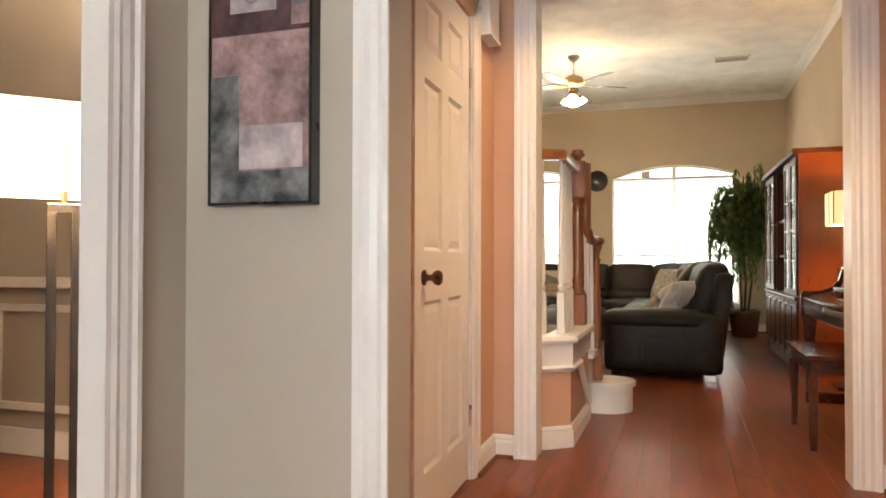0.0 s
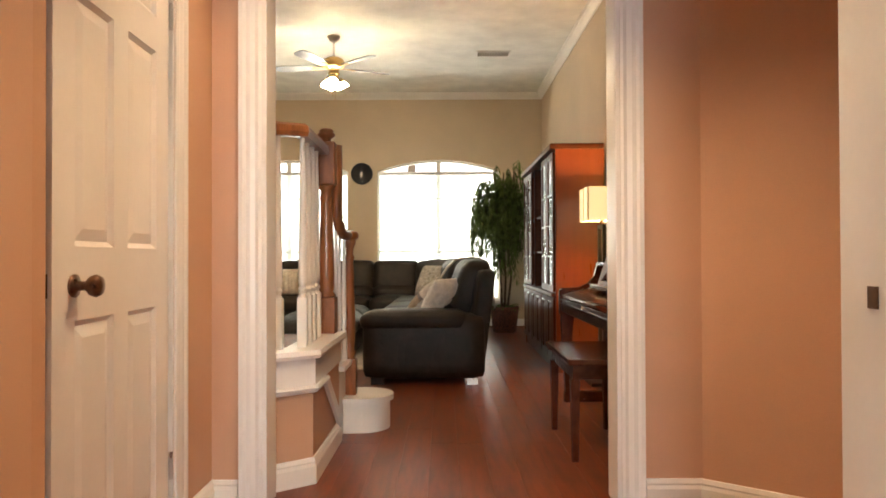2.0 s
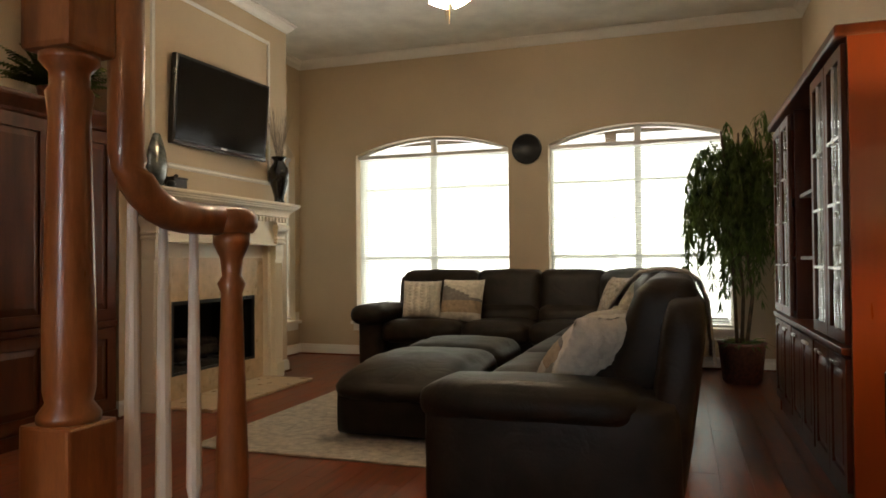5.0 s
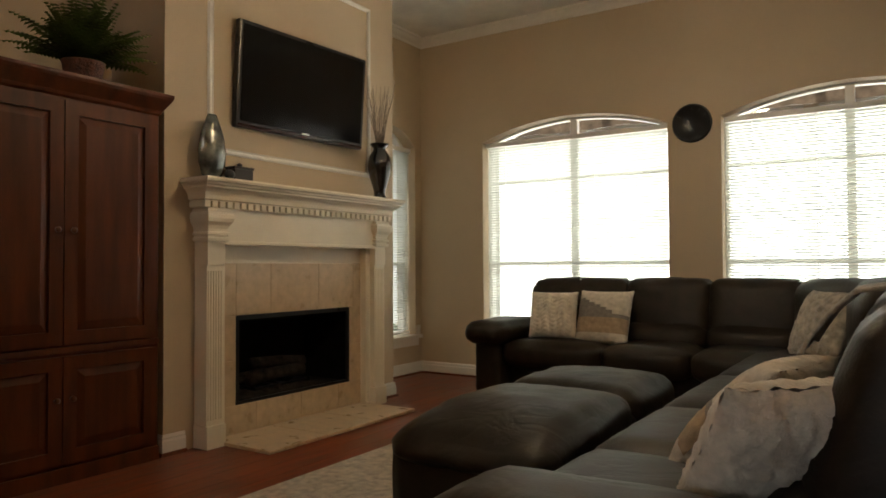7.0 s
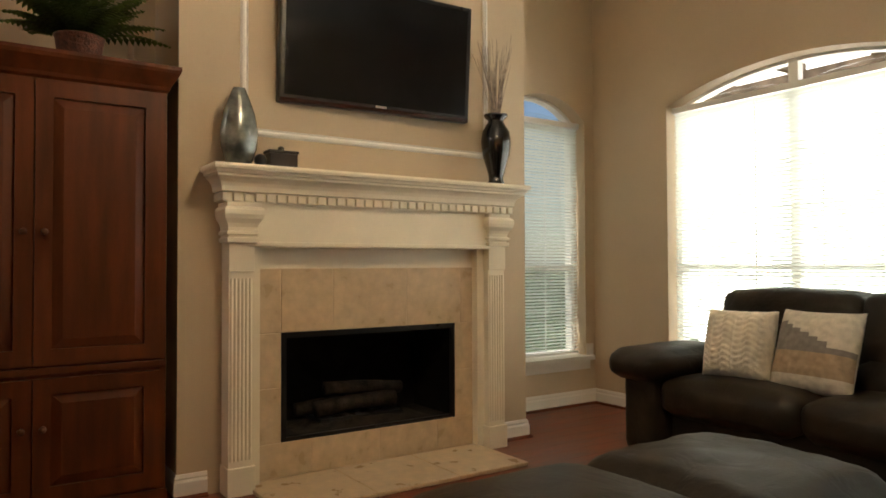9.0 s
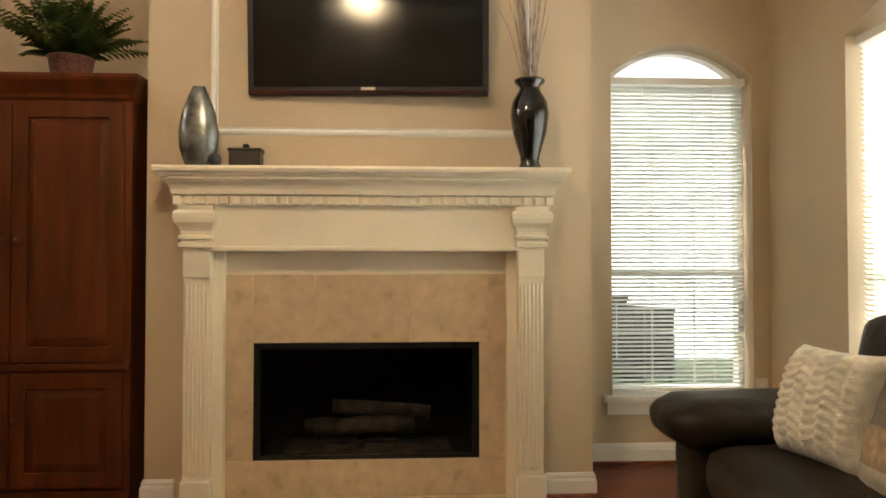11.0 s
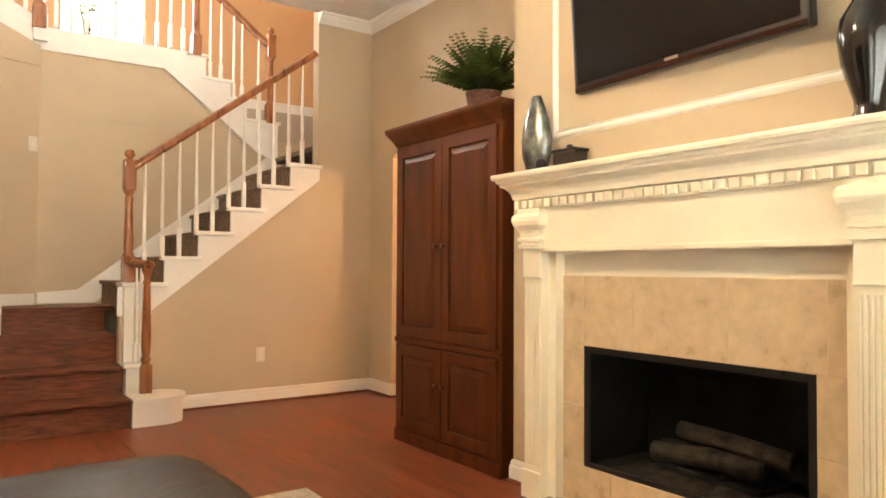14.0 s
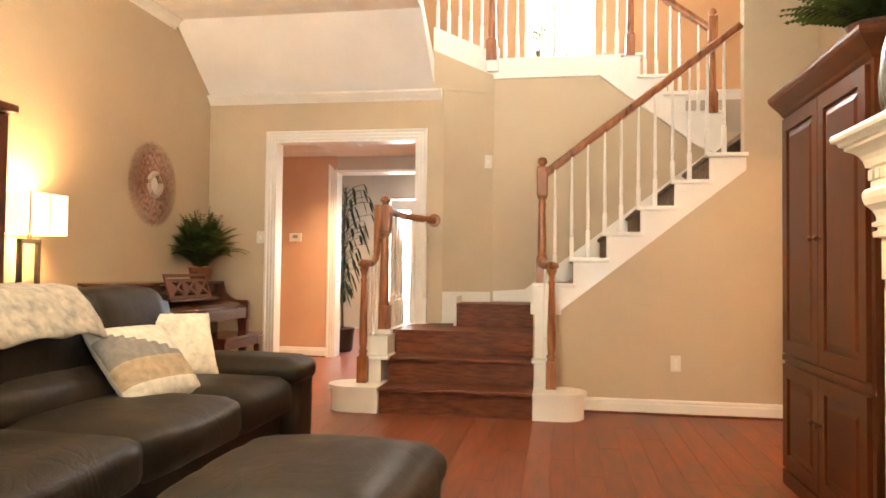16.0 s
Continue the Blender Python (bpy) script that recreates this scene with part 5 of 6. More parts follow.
ott = thing("ottoman", "long dark brown leather ottoman on a cream rug", "ottoman", (-1.14, 8.03, 0))
part("base", soft(-0.352, 0.352, -0.885, 0.81, 0.025, 0.32, 0.05, 0.008, 8), LEATHER, ott, smooth=True)
bm = soft(-0.36, 0.36, -0.905, 0.12, 0.20, 0.420, 0.10, 0.030, 18, 0.010, 40)
for v in bm.verts:
    if v.co.y < -0.40 and v.co.z > 0.24:
        v.co.z -= 0.085 * ((-0.40 - v.co.y) / 0.50) ** 2 * (v.co.z - 0.24) / 0.2
part("cushion", bm, LEATHER, ott, smooth=True)
part("cushion", soft(-0.36, 0.36, 0.10, 0.83, 0.20, 0.420, 0.10, 0.032, 16, 0.010, 41), LEATHER, ott, smooth=True)
for x in (-0.3, 0.3):
    for y in (-0.72, 0.72):
        part("foot", box(x - 0.03, x + 0.03, y - 0.03, y + 0.03, 0.012, 0.03), DARKWOOD, ott)


def throw_pillow(label, m, size, mats, pattern=None, thick=0.085, fuzzy=0.004, n=44, knit=0.0):
    bm = bmesh.new()
    grids = []
    for s in (1, -1):
        g = [[None] * (n + 1) for _ in range(n + 1)]
        for i in range(n + 1):
            for j in range(n + 1):
                u, v = 2 * i / n - 1, 2 * j / n - 1
                edge = max(0.0, (1 - abs(u) ** 3.2) * (1 - abs(v) ** 3.2)) ** 0.55
                pin = 1 - 0.05 * (1 - abs(u) ** 2) * abs(v) ** 4 - 0.05 * (1 - abs(v) ** 2) * abs(u) ** 4
                w = s * thick * edge
                w += s * knit * edge * (abs(math.sin(u * 9.5)) * 0.6 + 0.4 * abs(math.sin(v * 19 + math.sin(u * 9.5) * 1.5)))
                x, y = u * size / 2 * pin, v * size / 2 * pin
                q = Vector((x, y, w * 3))
                f = fuzzy * noise.noise(q * 40 + Vector((s, 0, 0)))
                rim = fuzzy * 2.2 * noise.noise(q * 28) * (abs(u) ** 8 + abs(v) ** 8)
                g[i][j] = (x * (1 + rim), y * (1 + rim), w + f * s)
        grids.append(g)
    for s, g in zip((1, -1), grids):
        vs = [[bm.verts.new(p) for p in row] for row in g]
        for i in range(n):
            for j in range(n):
                f = bm.faces.new((vs[i][j], vs[i + 1][j], vs[i + 1][j + 1], vs[i][j + 1]))
                f.material_index = pattern(i / n, j / n) if pattern and s > 0 else 0
    bmesh.ops.remove_doubles(bm, verts=bm.verts, dist=0.0012)
    ob = tagged(mesh_ob("throw_pillow", bm, mats, True), label, "pillow", "throw pillows on the sofa")
    ob.matrix_world = m
    return ob


def aztec(u, v):
    """Stepped grey and tan bands on cream."""
    step = int(abs(u - 0.05) * 9) * 0.045
    if v < 0.18:
        return 0
    if v < 0.44:
        return 2
    if 0.44 <= v < 0.80 - step and u < 0.72:
        return 1
    if v < 0.52:
        return 1
    return 0


CREAM_W = material("cream_weave", (0.66, 0.60, 0.50), 0.9, var=0.1, scale=30, fine=200, bump=0.4)
throw_pillow("cream cable knit square pillow on the sofa", pose(-1.915, 9.74, 0.645, 74, 0, 8), 0.365, [KNIT], knit=0.034)
throw_pillow("cream pillow with grey and tan stepped pattern", pose(-1.535, 9.77, 0.64, 70, 0, -4), 0.41, [CREAM_W, GREYW, TANW], aztec)
throw_pillow("cream pillow with grey and tan stepped pattern", pose(-0.07, 6.97, 0.600, 45, 0, -104), 0.44, [CREAM_W, GREYW, TANW], aztec)
throw_pillow("fluffy cream knit pillow against the sofa arm", pose(0.07, 6.455, 0.630, 53, 0, -138), 0.39, [KNIT], knit=0.006, fuzzy=0.012, thick=0.075)
throw_pillow("fluffy oatmeal pillow in the sofa corner", pose(-0.10, 9.42, 0.67, 66, 0, -50), 0.42, [FUR], fuzzy=0.012)

throw = thing("throw_blanket", "oatmeal fleece throw draped over the sofa back", "blanket")
bm = bmesh.new()
pts = [(0.03, 0.75), (0.06, 0.80), (0.11, 0.87), (0.18, 0.935), (0.30, 0.955), (0.40, 0.94), (0.46, 0.89), (0.495, 0.80), (0.51, 0.66), (0.515, 0.52)]
cols = 14
vs = []
for j in range(cols + 1):
    y = 7.12 + 0.62 * j / cols
    vs.append([bm.verts.new((x + 0.012 * noise.noise(Vector((y * 7, z * 5, 1))), y + 0.03 * noise.noise(Vector((z * 6, y, 2))) * (abs(k - 4) / 4), z + 0.008 * noise.noise(Vector((x * 9, y * 9, 4))) - (0.05 * noise.noise(Vector((y * 5, 1, 1))) if k in (0, 9) else 0)))
               for k, (x, z) in enumerate(pts)])
for j in range(cols):
    for k in range(len(pts) - 1):
        bm.faces.new((vs[j][k], vs[j + 1][k], vs[j + 1][k + 1], vs[j][k + 1]))
blk = part("cloth", bm, FUR, throw, smooth=True)
md = blk.modifiers.new("thickness", "SOLIDIFY")
md.thickness, md.offset = 0.012, 1

bm = box(-2.17, -0.30, 6.78, 9.35, 0.001, 0.012, 0.004, 1)
tagged(mesh_ob("area_rug", bm, RUGM), "cream textured area rug on the wood floor", "rug")

# ---------------------------------------------------------------- piano corner
piano = thing("spinet_piano", "walnut spinet piano with a closed lid against the wall", "piano", (0, 0, 0))
PY0, PY1 = 3.90, 5.46
part("case_back", box(1.12, 1.40, PY0 + 0.03, PY1 - 0.03, 0.06, 0.90, 0.006), PIANO, piano)
part("top_lid", box(1.08, 1.41, PY0, PY1, 0.90, 0.925, 0.008), PIANO, piano)
part("keybed", box(0.84, 1.14, PY0 + 0.02, PY1 - 0.02, 0.60, 0.69, 0.008), PIANO, piano)
bm = slab([(0.86, 0.69), (0.86, 0.715), (0.90, 0.735), (1.06, 0.765), (1.12, 0.83), (1.12, 0.69)], [], PY1 - PY0 - 0.08, lambda u, v, w: (u, PY0 + 0.04 + w, v))
part("fallboard", bm, PIANO, piano, "closed glossy walnut fallboard")
part("front_rail", tube([(0.855, PY0 + 0.04, 0.705), (0.855, PY1 - 0.04, 0.705)], 0.016, 10), PIANO, piano, smooth=True)
part("keyslip_line", box(0.834, 0.842, PY0 + 0.04, PY1 - 0.04, 0.655, 0.662), PIANO, piano)
part("lock", lathe([(0.010, 0), (0.010, 0.004)], 12), BRASS, piano).matrix_local = pose(0.836, 4.68, 0.675, 0, -90, 0)
for y in (PY0, PY1 - 0.035):
    cheek = [(0.83, 0.58), (0.83, 0.735), (0.845, 0.755), (0.90, 0.755), (0.96, 0.76), (1.02, 0.785), (1.06, 0.83), (1.08, 0.90), (1.14, 0.90), (1.14, 0.58)]
    part("cheek", slab(cheek, [], 0.035, lambda u, v, w, y=y: (u, y + w, v)), PIANO, piano, "scrolled walnut cheek")
    part("leg", slab([(0.87, 0.0), (0.86, 0.20), (0.845, 0.45), (0.84, 0.60), (0.93, 0.60), (0.915, 0.45), (0.905, 0.0)], [], 0.05, lambda u, v, w, y=y: (u, y - 0.006 + w, v)), PIANO, piano)
    part("toe_block", box(0.86, 1.14, y - 0.004, y + 0.042, 0.0, 0.07, 0.006), PIANO, piano)
for i in range(3):
    part("pedal", box(1.02, 1.12, 4.58 + i * 0.09, 4.61 + i * 0.09, 0.04, 0.055, 0.006), BRASS, piano)
RACK = material("red_brown_rack", (0.11, 0.038, 0.02), 0.45, var=0.1)
# open lattice music rack
rack = part("music_rack", slab(rect(0, 0.68, 0, 0.27), [rect(0.03, 0.65, 0.215, 0.245)] + [[(0.03 + k * 0.21, 0.03), (0.12 + k * 0.21, 0.10), (0.20 + k * 0.21, 0.03)] for k in range(3)]
                               + [[(0.03 + k * 0.21, 0.195), (0.20 + k * 0.21, 0.195), (0.115 + k * 0.21, 0.125)] for k in range(3)]
                               + [[(0.022 + k * 0.21, 0.05), (0.022 + k * 0.21, 0.175), (0.092 + k * 0.21, 0.113)] for k in range(3)], 0.014, lambda u, v, w: (w, u, v)),
            RACK, piano, "open lattice red-brown music rack")
rack.matrix_local = pose(0.985, 4.32, 0.80, 0, 18, 0) @ Matrix.Diagonal((1, 0.95, 0.74, 1))
part("rack_ledge", box(0.95, 1.09, 4.30, 5.02, 0.775, 0.80, 0.004), PIANO, piano)

bench = thing("piano_bench", "dark walnut piano bench tucked beside the keyboard", "bench", (0, 0, 0))
part("seat", box(0.64, 1.01, 4.02, 4.74, 0.455, 0.485, 0.008), PIANO, bench)
part("apron", box(0.67, 0.98, 4.06, 4.70, 0.385, 0.455), PIANO, bench)
for x in (0.68, 0.97):
    for y in (4.07, 4.69):
        part("leg", slab([(-0.022, 0.385), (0.022, 0.385), (0.014, 0.0), (-0.014, 0.0)], [], 0.036, lambda u, v, w, x=x, y=y: (x + u, y - 0.018 + w, v)), PIANO, bench)


def floor_lamp(name, label, at, rz, shade_mat, posts, shade, z_shade, power, colour):
    """A dark rectangular frame that carries a box shade."""
    l = thing(name, label, "floor lamp", at, rz)
    w, sx, sy, sh = posts, *shade
    part("base", box(-0.11, 0.11, -0.13, 0.13, 0.0, 0.025, 0.004), DARKWOOD, l)
    for y in (-w, w):
        part("post", box(-0.013, 0.013, y - 0.014, y + 0.014, 0.025, z_shade - 0.03, 0.002, 1), DARKWOOD, l)
    part("crossbar", box(-0.013, 0.013, -w - 0.014, w + 0.014, z_shade - 0.055, z_shade - 0.027, 0.002, 1), DARKWOOD, l)
    part("stem", lathe([(0.012, z_shade - 0.03), (0.012, z_shade + 0.05)], 10), BRONZE, l)
    s = bmesh.new()
    for a, b, c, d in ((-sx, -sx + 0.004, -sy, sy), (sx - 0.004, sx, -sy, sy), (-sx + 0.004, sx - 0.004, -sy, -sy + 0.004), (-sx + 0.004, sx - 0.004, sy - 0.004, sy)):
        box(a, b, c, d, z_shade, z_shade + sh, bm=s)
    shade_ob = part("shade", s, shade_mat, l, "lit fabric box shade")
    for x in (-sx, sx):
        for y in (-sy, 0, sy):
            part("seam", box(x - 0.0045, x + 0.0045, y - 0.0012, y + 0.0012, z_shade, z_shade + sh), TANW, shade_ob)
    part("bulb", lathe([(0.001, z_shade + 0.07), (0.02, z_shade + 0.09), (0.03, z_shade + 0.12), (0.02, z_shade + 0.15), (0.001, z_shade + 0.155)], 12), BULB, l, smooth=True)
    lamp(name + "_light", "POINT", Matrix.Translation(at) @ pose(0, 0, z_shade + sh * 0.55), power, colour, 0.05)
    return l


floor_lamp("floor_lamp", "dark framed floor lamp with a lit square linen shade", (1.265, 6.10, 0), 0, SHADE, 0.075, (0.135, 0.16, 0.25), 1.232, 55, WARM)
floor_lamp("floor_lamp", "dark framed floor lamp with a lit white shade", (-1.80, 1.80, 0), -42, SHADE_FOYER, 0.034, (0.17, 0.20, 0.265), 1.16, 200, (1.0, 0.74, 0.46))

sun_m = thing("sunburst_mirror", "copper sunburst wall mirror with a round centre", "mirror", (EAST, 4.55, 1.73))
bm = bmesh.new()
for i in range(150):
    a = 2 * math.pi * i / 150
    r1 = 0.345 + 0.015 * math.sin(i * 2.4)
    tube([(-0.02, 0.10 * math.cos(a), 0.10 * math.sin(a)), (-0.012, r1 * math.cos(a), r1 * math.sin(a))], 0.0050, 4, bm, 0.0028)
tagged(part("ray", bm, COPPER, sun_m, "thin copper rays"), kind="stuff")
part("ray_band", box(-0.018, -0.010, -0.022, 0.022, -0.33, 0.33), COPPER, sun_m)
ring = part("ring", lathe([(0.065, 0), (0.11, 0.0), (0.112, 0.02), (0.10, 0.032), (0.07, 0.03), (0.065, 0.012)], 32), CHROME, sun_m, "mosaic silver ring", smooth=True)
ring.matrix_local = pose(-0.012, 0, 0, 0, -90, 0)
part("mirror_disc", lathe([(0.066, 0), (0.066, 0.012)], 28), MIRROR, sun_m).matrix_local = pose(-0.014, 0, 0, 0, -90, 0)


# ---------------------------------------------------------------- plants
def blade(bm, p, d, n, length, width, droop=0.0, seg=3, mat=0):
    """One folded leaf from p along d."""
    side = d.cross(n).normalized()
    prev = None
    for k in range(seg + 1):
        f = k / seg
        c = p + d * length * f + Vector((0, 0, -droop * length * f * f))
        w = width * (math.sin(math.pi * min(1, 0.12 + f * 0.88)) ** 0.8 if f < 1 else 0.02)
        row = [bm.verts.new(c - side * w + n * w * 0.25), bm.verts.new(c), bm.verts.new(c + side * w + n * w * 0.25)]
        if prev:
            for q in range(2):
                bm.faces.new((prev[q], prev[q + 1], row[q + 1], row[q])).material_index = mat
        prev = row


def fern(label, at, reach, count, seed, pot=True, rise=(0.45, 1.45), sag=0.6, leaf=0.012):
    rnd = random.Random(seed)
    t = thing("fern", label, "plant", at)
    base = 0.10 if pot else 0.02
    if pot:
        part("pot", lathe([(0.07, 0), (0.085, 0.02), (0.10, 0.11), (0.105, 0.12), (0.095, 0.12), (0.09, 0.10), (0.001, 0.10)], 20), WICKER, t, "red-brown planter", smooth=True)
    bm = bmesh.new()
    for i in range(count):
        a = 2.399 * i + rnd.uniform(-0.2, 0.2)
        up = rnd.uniform(*rise)
        L = reach * rnd.uniform(0.75, 1.15)
        pts = []
        for k in range(9):
            f = k / 8
            r = L * f * math.cos(up) + 0.03 * f
            z = base + L * f * math.sin(up) - L * sag * f * f * (1.25 - 0.7 * up)
            pts.append(Vector((r * math.cos(a), r * math.sin(a), z)))
        tube(pts, 0.003, 4, bm, 0.001)
        for k in range(1, 9):
            for h in (0.0, 0.5):
                p = pts[k - 1].lerp(pts[k], h)
                d = (pts[k] - pts[k - 1]).normalized()
                n = Vector((0, 0, 1))
                s = d.cross(n).normalized()
                ll = L * 0.17 * math.sin(math.pi * min(0.97, (k - 1 + h) / 8 + 0.12)) + 0.012
                for sg in (1, -1):
                    blade(bm, p, (s * sg * 0.9 + d * 0.45).normalized(), (n + d * 0.1).normalized(), ll, leaf, 0.25, 2)
    part("fronds", bm, LEAF, t, "arching green fronds")
    return t


fern("bushy green fern on top of the armoire", (-3.20, 6.84, 1.947), 0.40, 74, 3, rise=(0.5, 1.5), sag=0.42, leaf=0.014)
fern("full green fern in a planter on the piano", (1.24, 4.05, 0.925), 0.68, 190, 5, rise=(0.95, 1.5), sag=1.05, leaf=0.013)

ficus = thing("indoor_tree", "tall drooping green indoor tree in a corner pot", "tree", (0.84, 9.78, 0))
part("pot", lathe([(0.13, 0), (0.15, 0.02), (0.18, 0.30), (0.19, 0.33), (0.17, 0.33), (0.165, 0.30), (0.001, 0.29)], 24), WICKER, ficus, "dark red-brown basket pot", smooth=True)
rnd = random.Random(8)
for dx, dy in ((0.0, 0.02), (0.03, -0.03), (-0.035, -0.01)):
    part("trunk", tube([(dx, dy, 0.28), (dx * 2 + 0.02, dy * 2, 0.7), (dx * 1.5 - 0.02, dy * 2, 1.2), (dx * 3, dy * 3, 1.75), (dx * 4, dy * 4, 2.05)], 0.016, 8, taper=0.007), BARK, ficus, smooth=True)
bm = bmesh.new()
for i in range(185):
    a, r = rnd.uniform(0, 6.283), 0.40 * math.sqrt(rnd.random())
    cx = -0.10 if rnd.random() < 0.55 else 0.15
    z0 = rnd.uniform(1.55, 2.22) - 0.35 * (r / 0.4) ** 2
    x, y = cx * 1.2 + 0.75 * r * math.cos(a), r * math.sin(a) * 0.8
    L = rnd.uniform(0.25, 0.80)
    p = [Vector((x * 0.5, y * 0.5, z0 - 0.06)), Vector((x * 0.9, y * 0.9, z0))]
    for k in range(1, 6):
        f = k / 5
        p.append(Vector((x + 0.05 * f * math.cos(a), y + 0.05 * f * math.sin(a), z0 - L * f)))
    tube(p, 0.003, 4, bm, 0.001)
    for k in range(1, len(p)):
        for q in range(8):
            c = p[k - 1].lerp(p[k], rnd.random())
            b = rnd.uniform(0, 6.283)
            d = Vector((math.cos(b) * 0.55, math.sin(b) * 0.55, -0.85)).normalized()
            blade(bm, c, d, Vector((math.cos(b), math.sin(b), 0.5)).normalized(), rnd.uniform(0.06, 0.12), 0.0080, 0.1, 2)
for i in range(60):
    a = rnd.uniform(0, 6.283)
    d = Vector((math.cos(a), math.sin(a), rnd.uniform(0.1, 0.9))).normalized()
    blade(bm, Vector((0.08 * math.cos(a), 0.08 * math.sin(a), 0.32)), d, Vector((0, 0, 1)), rnd.uniform(0.1, 0.2), 0.016, 0.5, 3)
part("crown", bm, LEAF, ficus, "weeping narrow-leaved crown")

drac = thing("leafy_floor_plant", "tall dark green broad-leaved floor plant in the foyer", "plant", (0.80, 1.20, 0))
part("pot", lathe([(0.11, 0), (0.13, 0.02), (0.155, 0.28), (0.165, 0.30), (0.15, 0.30), (0.145, 0.27), (0.001, 0.26)], 24), DARKWOOD, drac, smooth=True)
part("trunk", tube([(0, 0, 0.25), (0.02, 0.01, 0.8), (0.0, 0.02, 1.3), (-0.01, 0.0, 2.1)], 0.018, 8, taper=0.01), BARK, drac, smooth=True)
rnd = random.Random(21)
for i in range(130):
    z = 0.62 + 1.45 * i / 130
    a = 2.399 * i + rnd.uniform(-0.3, 0.3)
    bm = bmesh.new()
    out = rnd.uniform(0.10, 0.36) * min(1.0, (z / 1.4) ** 2.0)
    c = Vector((out * math.cos(a), min(0.30, out * math.sin(a)), z + 0.10))
    tube([(0, 0, z - 0.05), (c.x * 0.5, c.y * 0.5, z + 0.07), tuple(c)], 0.004, 5, bm)
    d = Vector((math.cos(a) * 0.38, math.sin(a) * 0.38, -0.86)).normalized()
    blade(bm, c, d, Vector((0.5 * math.cos(a) - 0.2, 0.5 * math.sin(a) - 0.6, 0.35)).normalized(), rnd.uniform(0.13, 0.20), rnd.uniform(0.017, 0.026), 0.15, 6)
    part("leaf", bm, LEAF_DARK, drac, smooth=True)

flower = thing("flower_vase", "clear vase with pale green flowers on the upstairs floor", "vase", (-1.72, 2.95, UP_Z))
part("vase_body", lathe([(0.04, 0), (0.05, 0.02), (0.05, 0.12), (0.03, 0.18), (0.04, 0.22)], 16), CLEAR, flower, smooth=True)
bm = bmesh.new()
for i in range(16):
    a = 2.399 * i
    p = Vector((0.06 * math.cos(a), 0.06 * math.sin(a), 0.36 + 0.015 * (i % 5)))
    tube([(0, 0, 0.1), tuple(p)], 0.003, 4, bm)
    for k in range(4):
        b = a + k * 1.57
        blade(bm, p, Vector((math.cos(b), math.sin(b), 0.5)).normalized(), Vector((0, 0, 1)), 0.05, 0.012, 0.2, 2)
part("stems", bm, LEAF, flower)

# ---------------------------------------------------------------- ceiling and wall fixtures
fan = thing("ceiling_fan", "five-bladed ceiling fan with lit frosted glass shades", "ceiling fan", (-1.05, 7.92, 0))
part("canopy", lathe([(0.065, CEIL_Z), (0.065, CEIL_Z - 0.02), (0.03, CEIL_Z - 0.06), (0.012, CEIL_Z - 0.065)], 20), CHROME, fan, smooth=True)
part("downrod", lathe([(0.012, CEIL_Z - 0.06), (0.012, 3.00)], 10), CHROME, fan)
part("motor", lathe([(0.02, 3.01), (0.06, 3.00), (0.10, 2.98), (0.11, 2.95), (0.11, 2.91), (0.08, 2.885), (0.05, 2.88), (0.05, 2.85), (0.06, 2.845), (0.06, 2.83), (0.02, 2.825)], 24), BRASS, fan, "brass and nickel motor housing", smooth=True)
for k in range(5):
    a = 173 + 72 * k
    bl = part("blade", slab([(0.17, -0.045), (0.40, -0.062), (0.55, -0.066), (0.60, -0.05), (0.615, 0.0), (0.60, 0.05), (0.55, 0.066), (0.40, 0.062), (0.17, 0.045)], [], 0.008, lambda u, v, w: (u, v, w)), FANBLADE, fan)
    bl.matrix_local = pose(0, 0, 2.90, 0, 0, a) @ pose(0, 0, 0, 11, 0, 0)
    br = part("blade_iron", slab([(0.08, -0.014), (0.20, -0.03), (0.24, 0.0), (0.20, 0.03), (0.08, 0.014)], [], 0.008, lambda u, v, w: (u, v, w)), BRASS, fan)
    br.matrix_local = pose(0, 0, 2.892, 0, 0, a) @ pose(0, 0, 0, 11, 0, 0)
for k in range(3):
    a = 30 + 120 * k
    g = part("glass_shade", lathe([(0.025, 0.0), (0.03, -0.015), (0.055, -0.05), (0.065, -0.085), (0.062, -0.09), (0.05, -0.05), (0.02, -0.01)], 18), FANBULB, fan, "lit frosted glass shade", smooth=True)
    # opaque cup added to hold the shade's glow off the ceiling
    part("cup", lathe([(0.012, 0.012), (0.036, 0.006), (0.046, -0.014), (0.054, -0.034), (0.052, -0.034)], 18), BRASS, g, "brass cup added to block the shade's upward light", smooth=True)
    g.matrix_local = pose(0.055 * math.cos(radians(a)), 0.055 * math.sin(radians(a)), 2.78, 0, 0, a) @ pose(0, 0, 0, 0, -28, 0)
part("light_fitter", lathe([(0.03, 2.83), (0.045, 2.82), (0.05, 2.795), (0.035, 2.78), (0.02, 2.775), (0.001, 2.77)], 20), BRASS, fan, smooth=True)
for dx, z in ((0.012, 2.56), (-0.012, 2.60)):
    part("pull_chain", tube([(dx, 0, 2.80), (dx, 0, z)], 0.0025, 5), BRASS, fan)


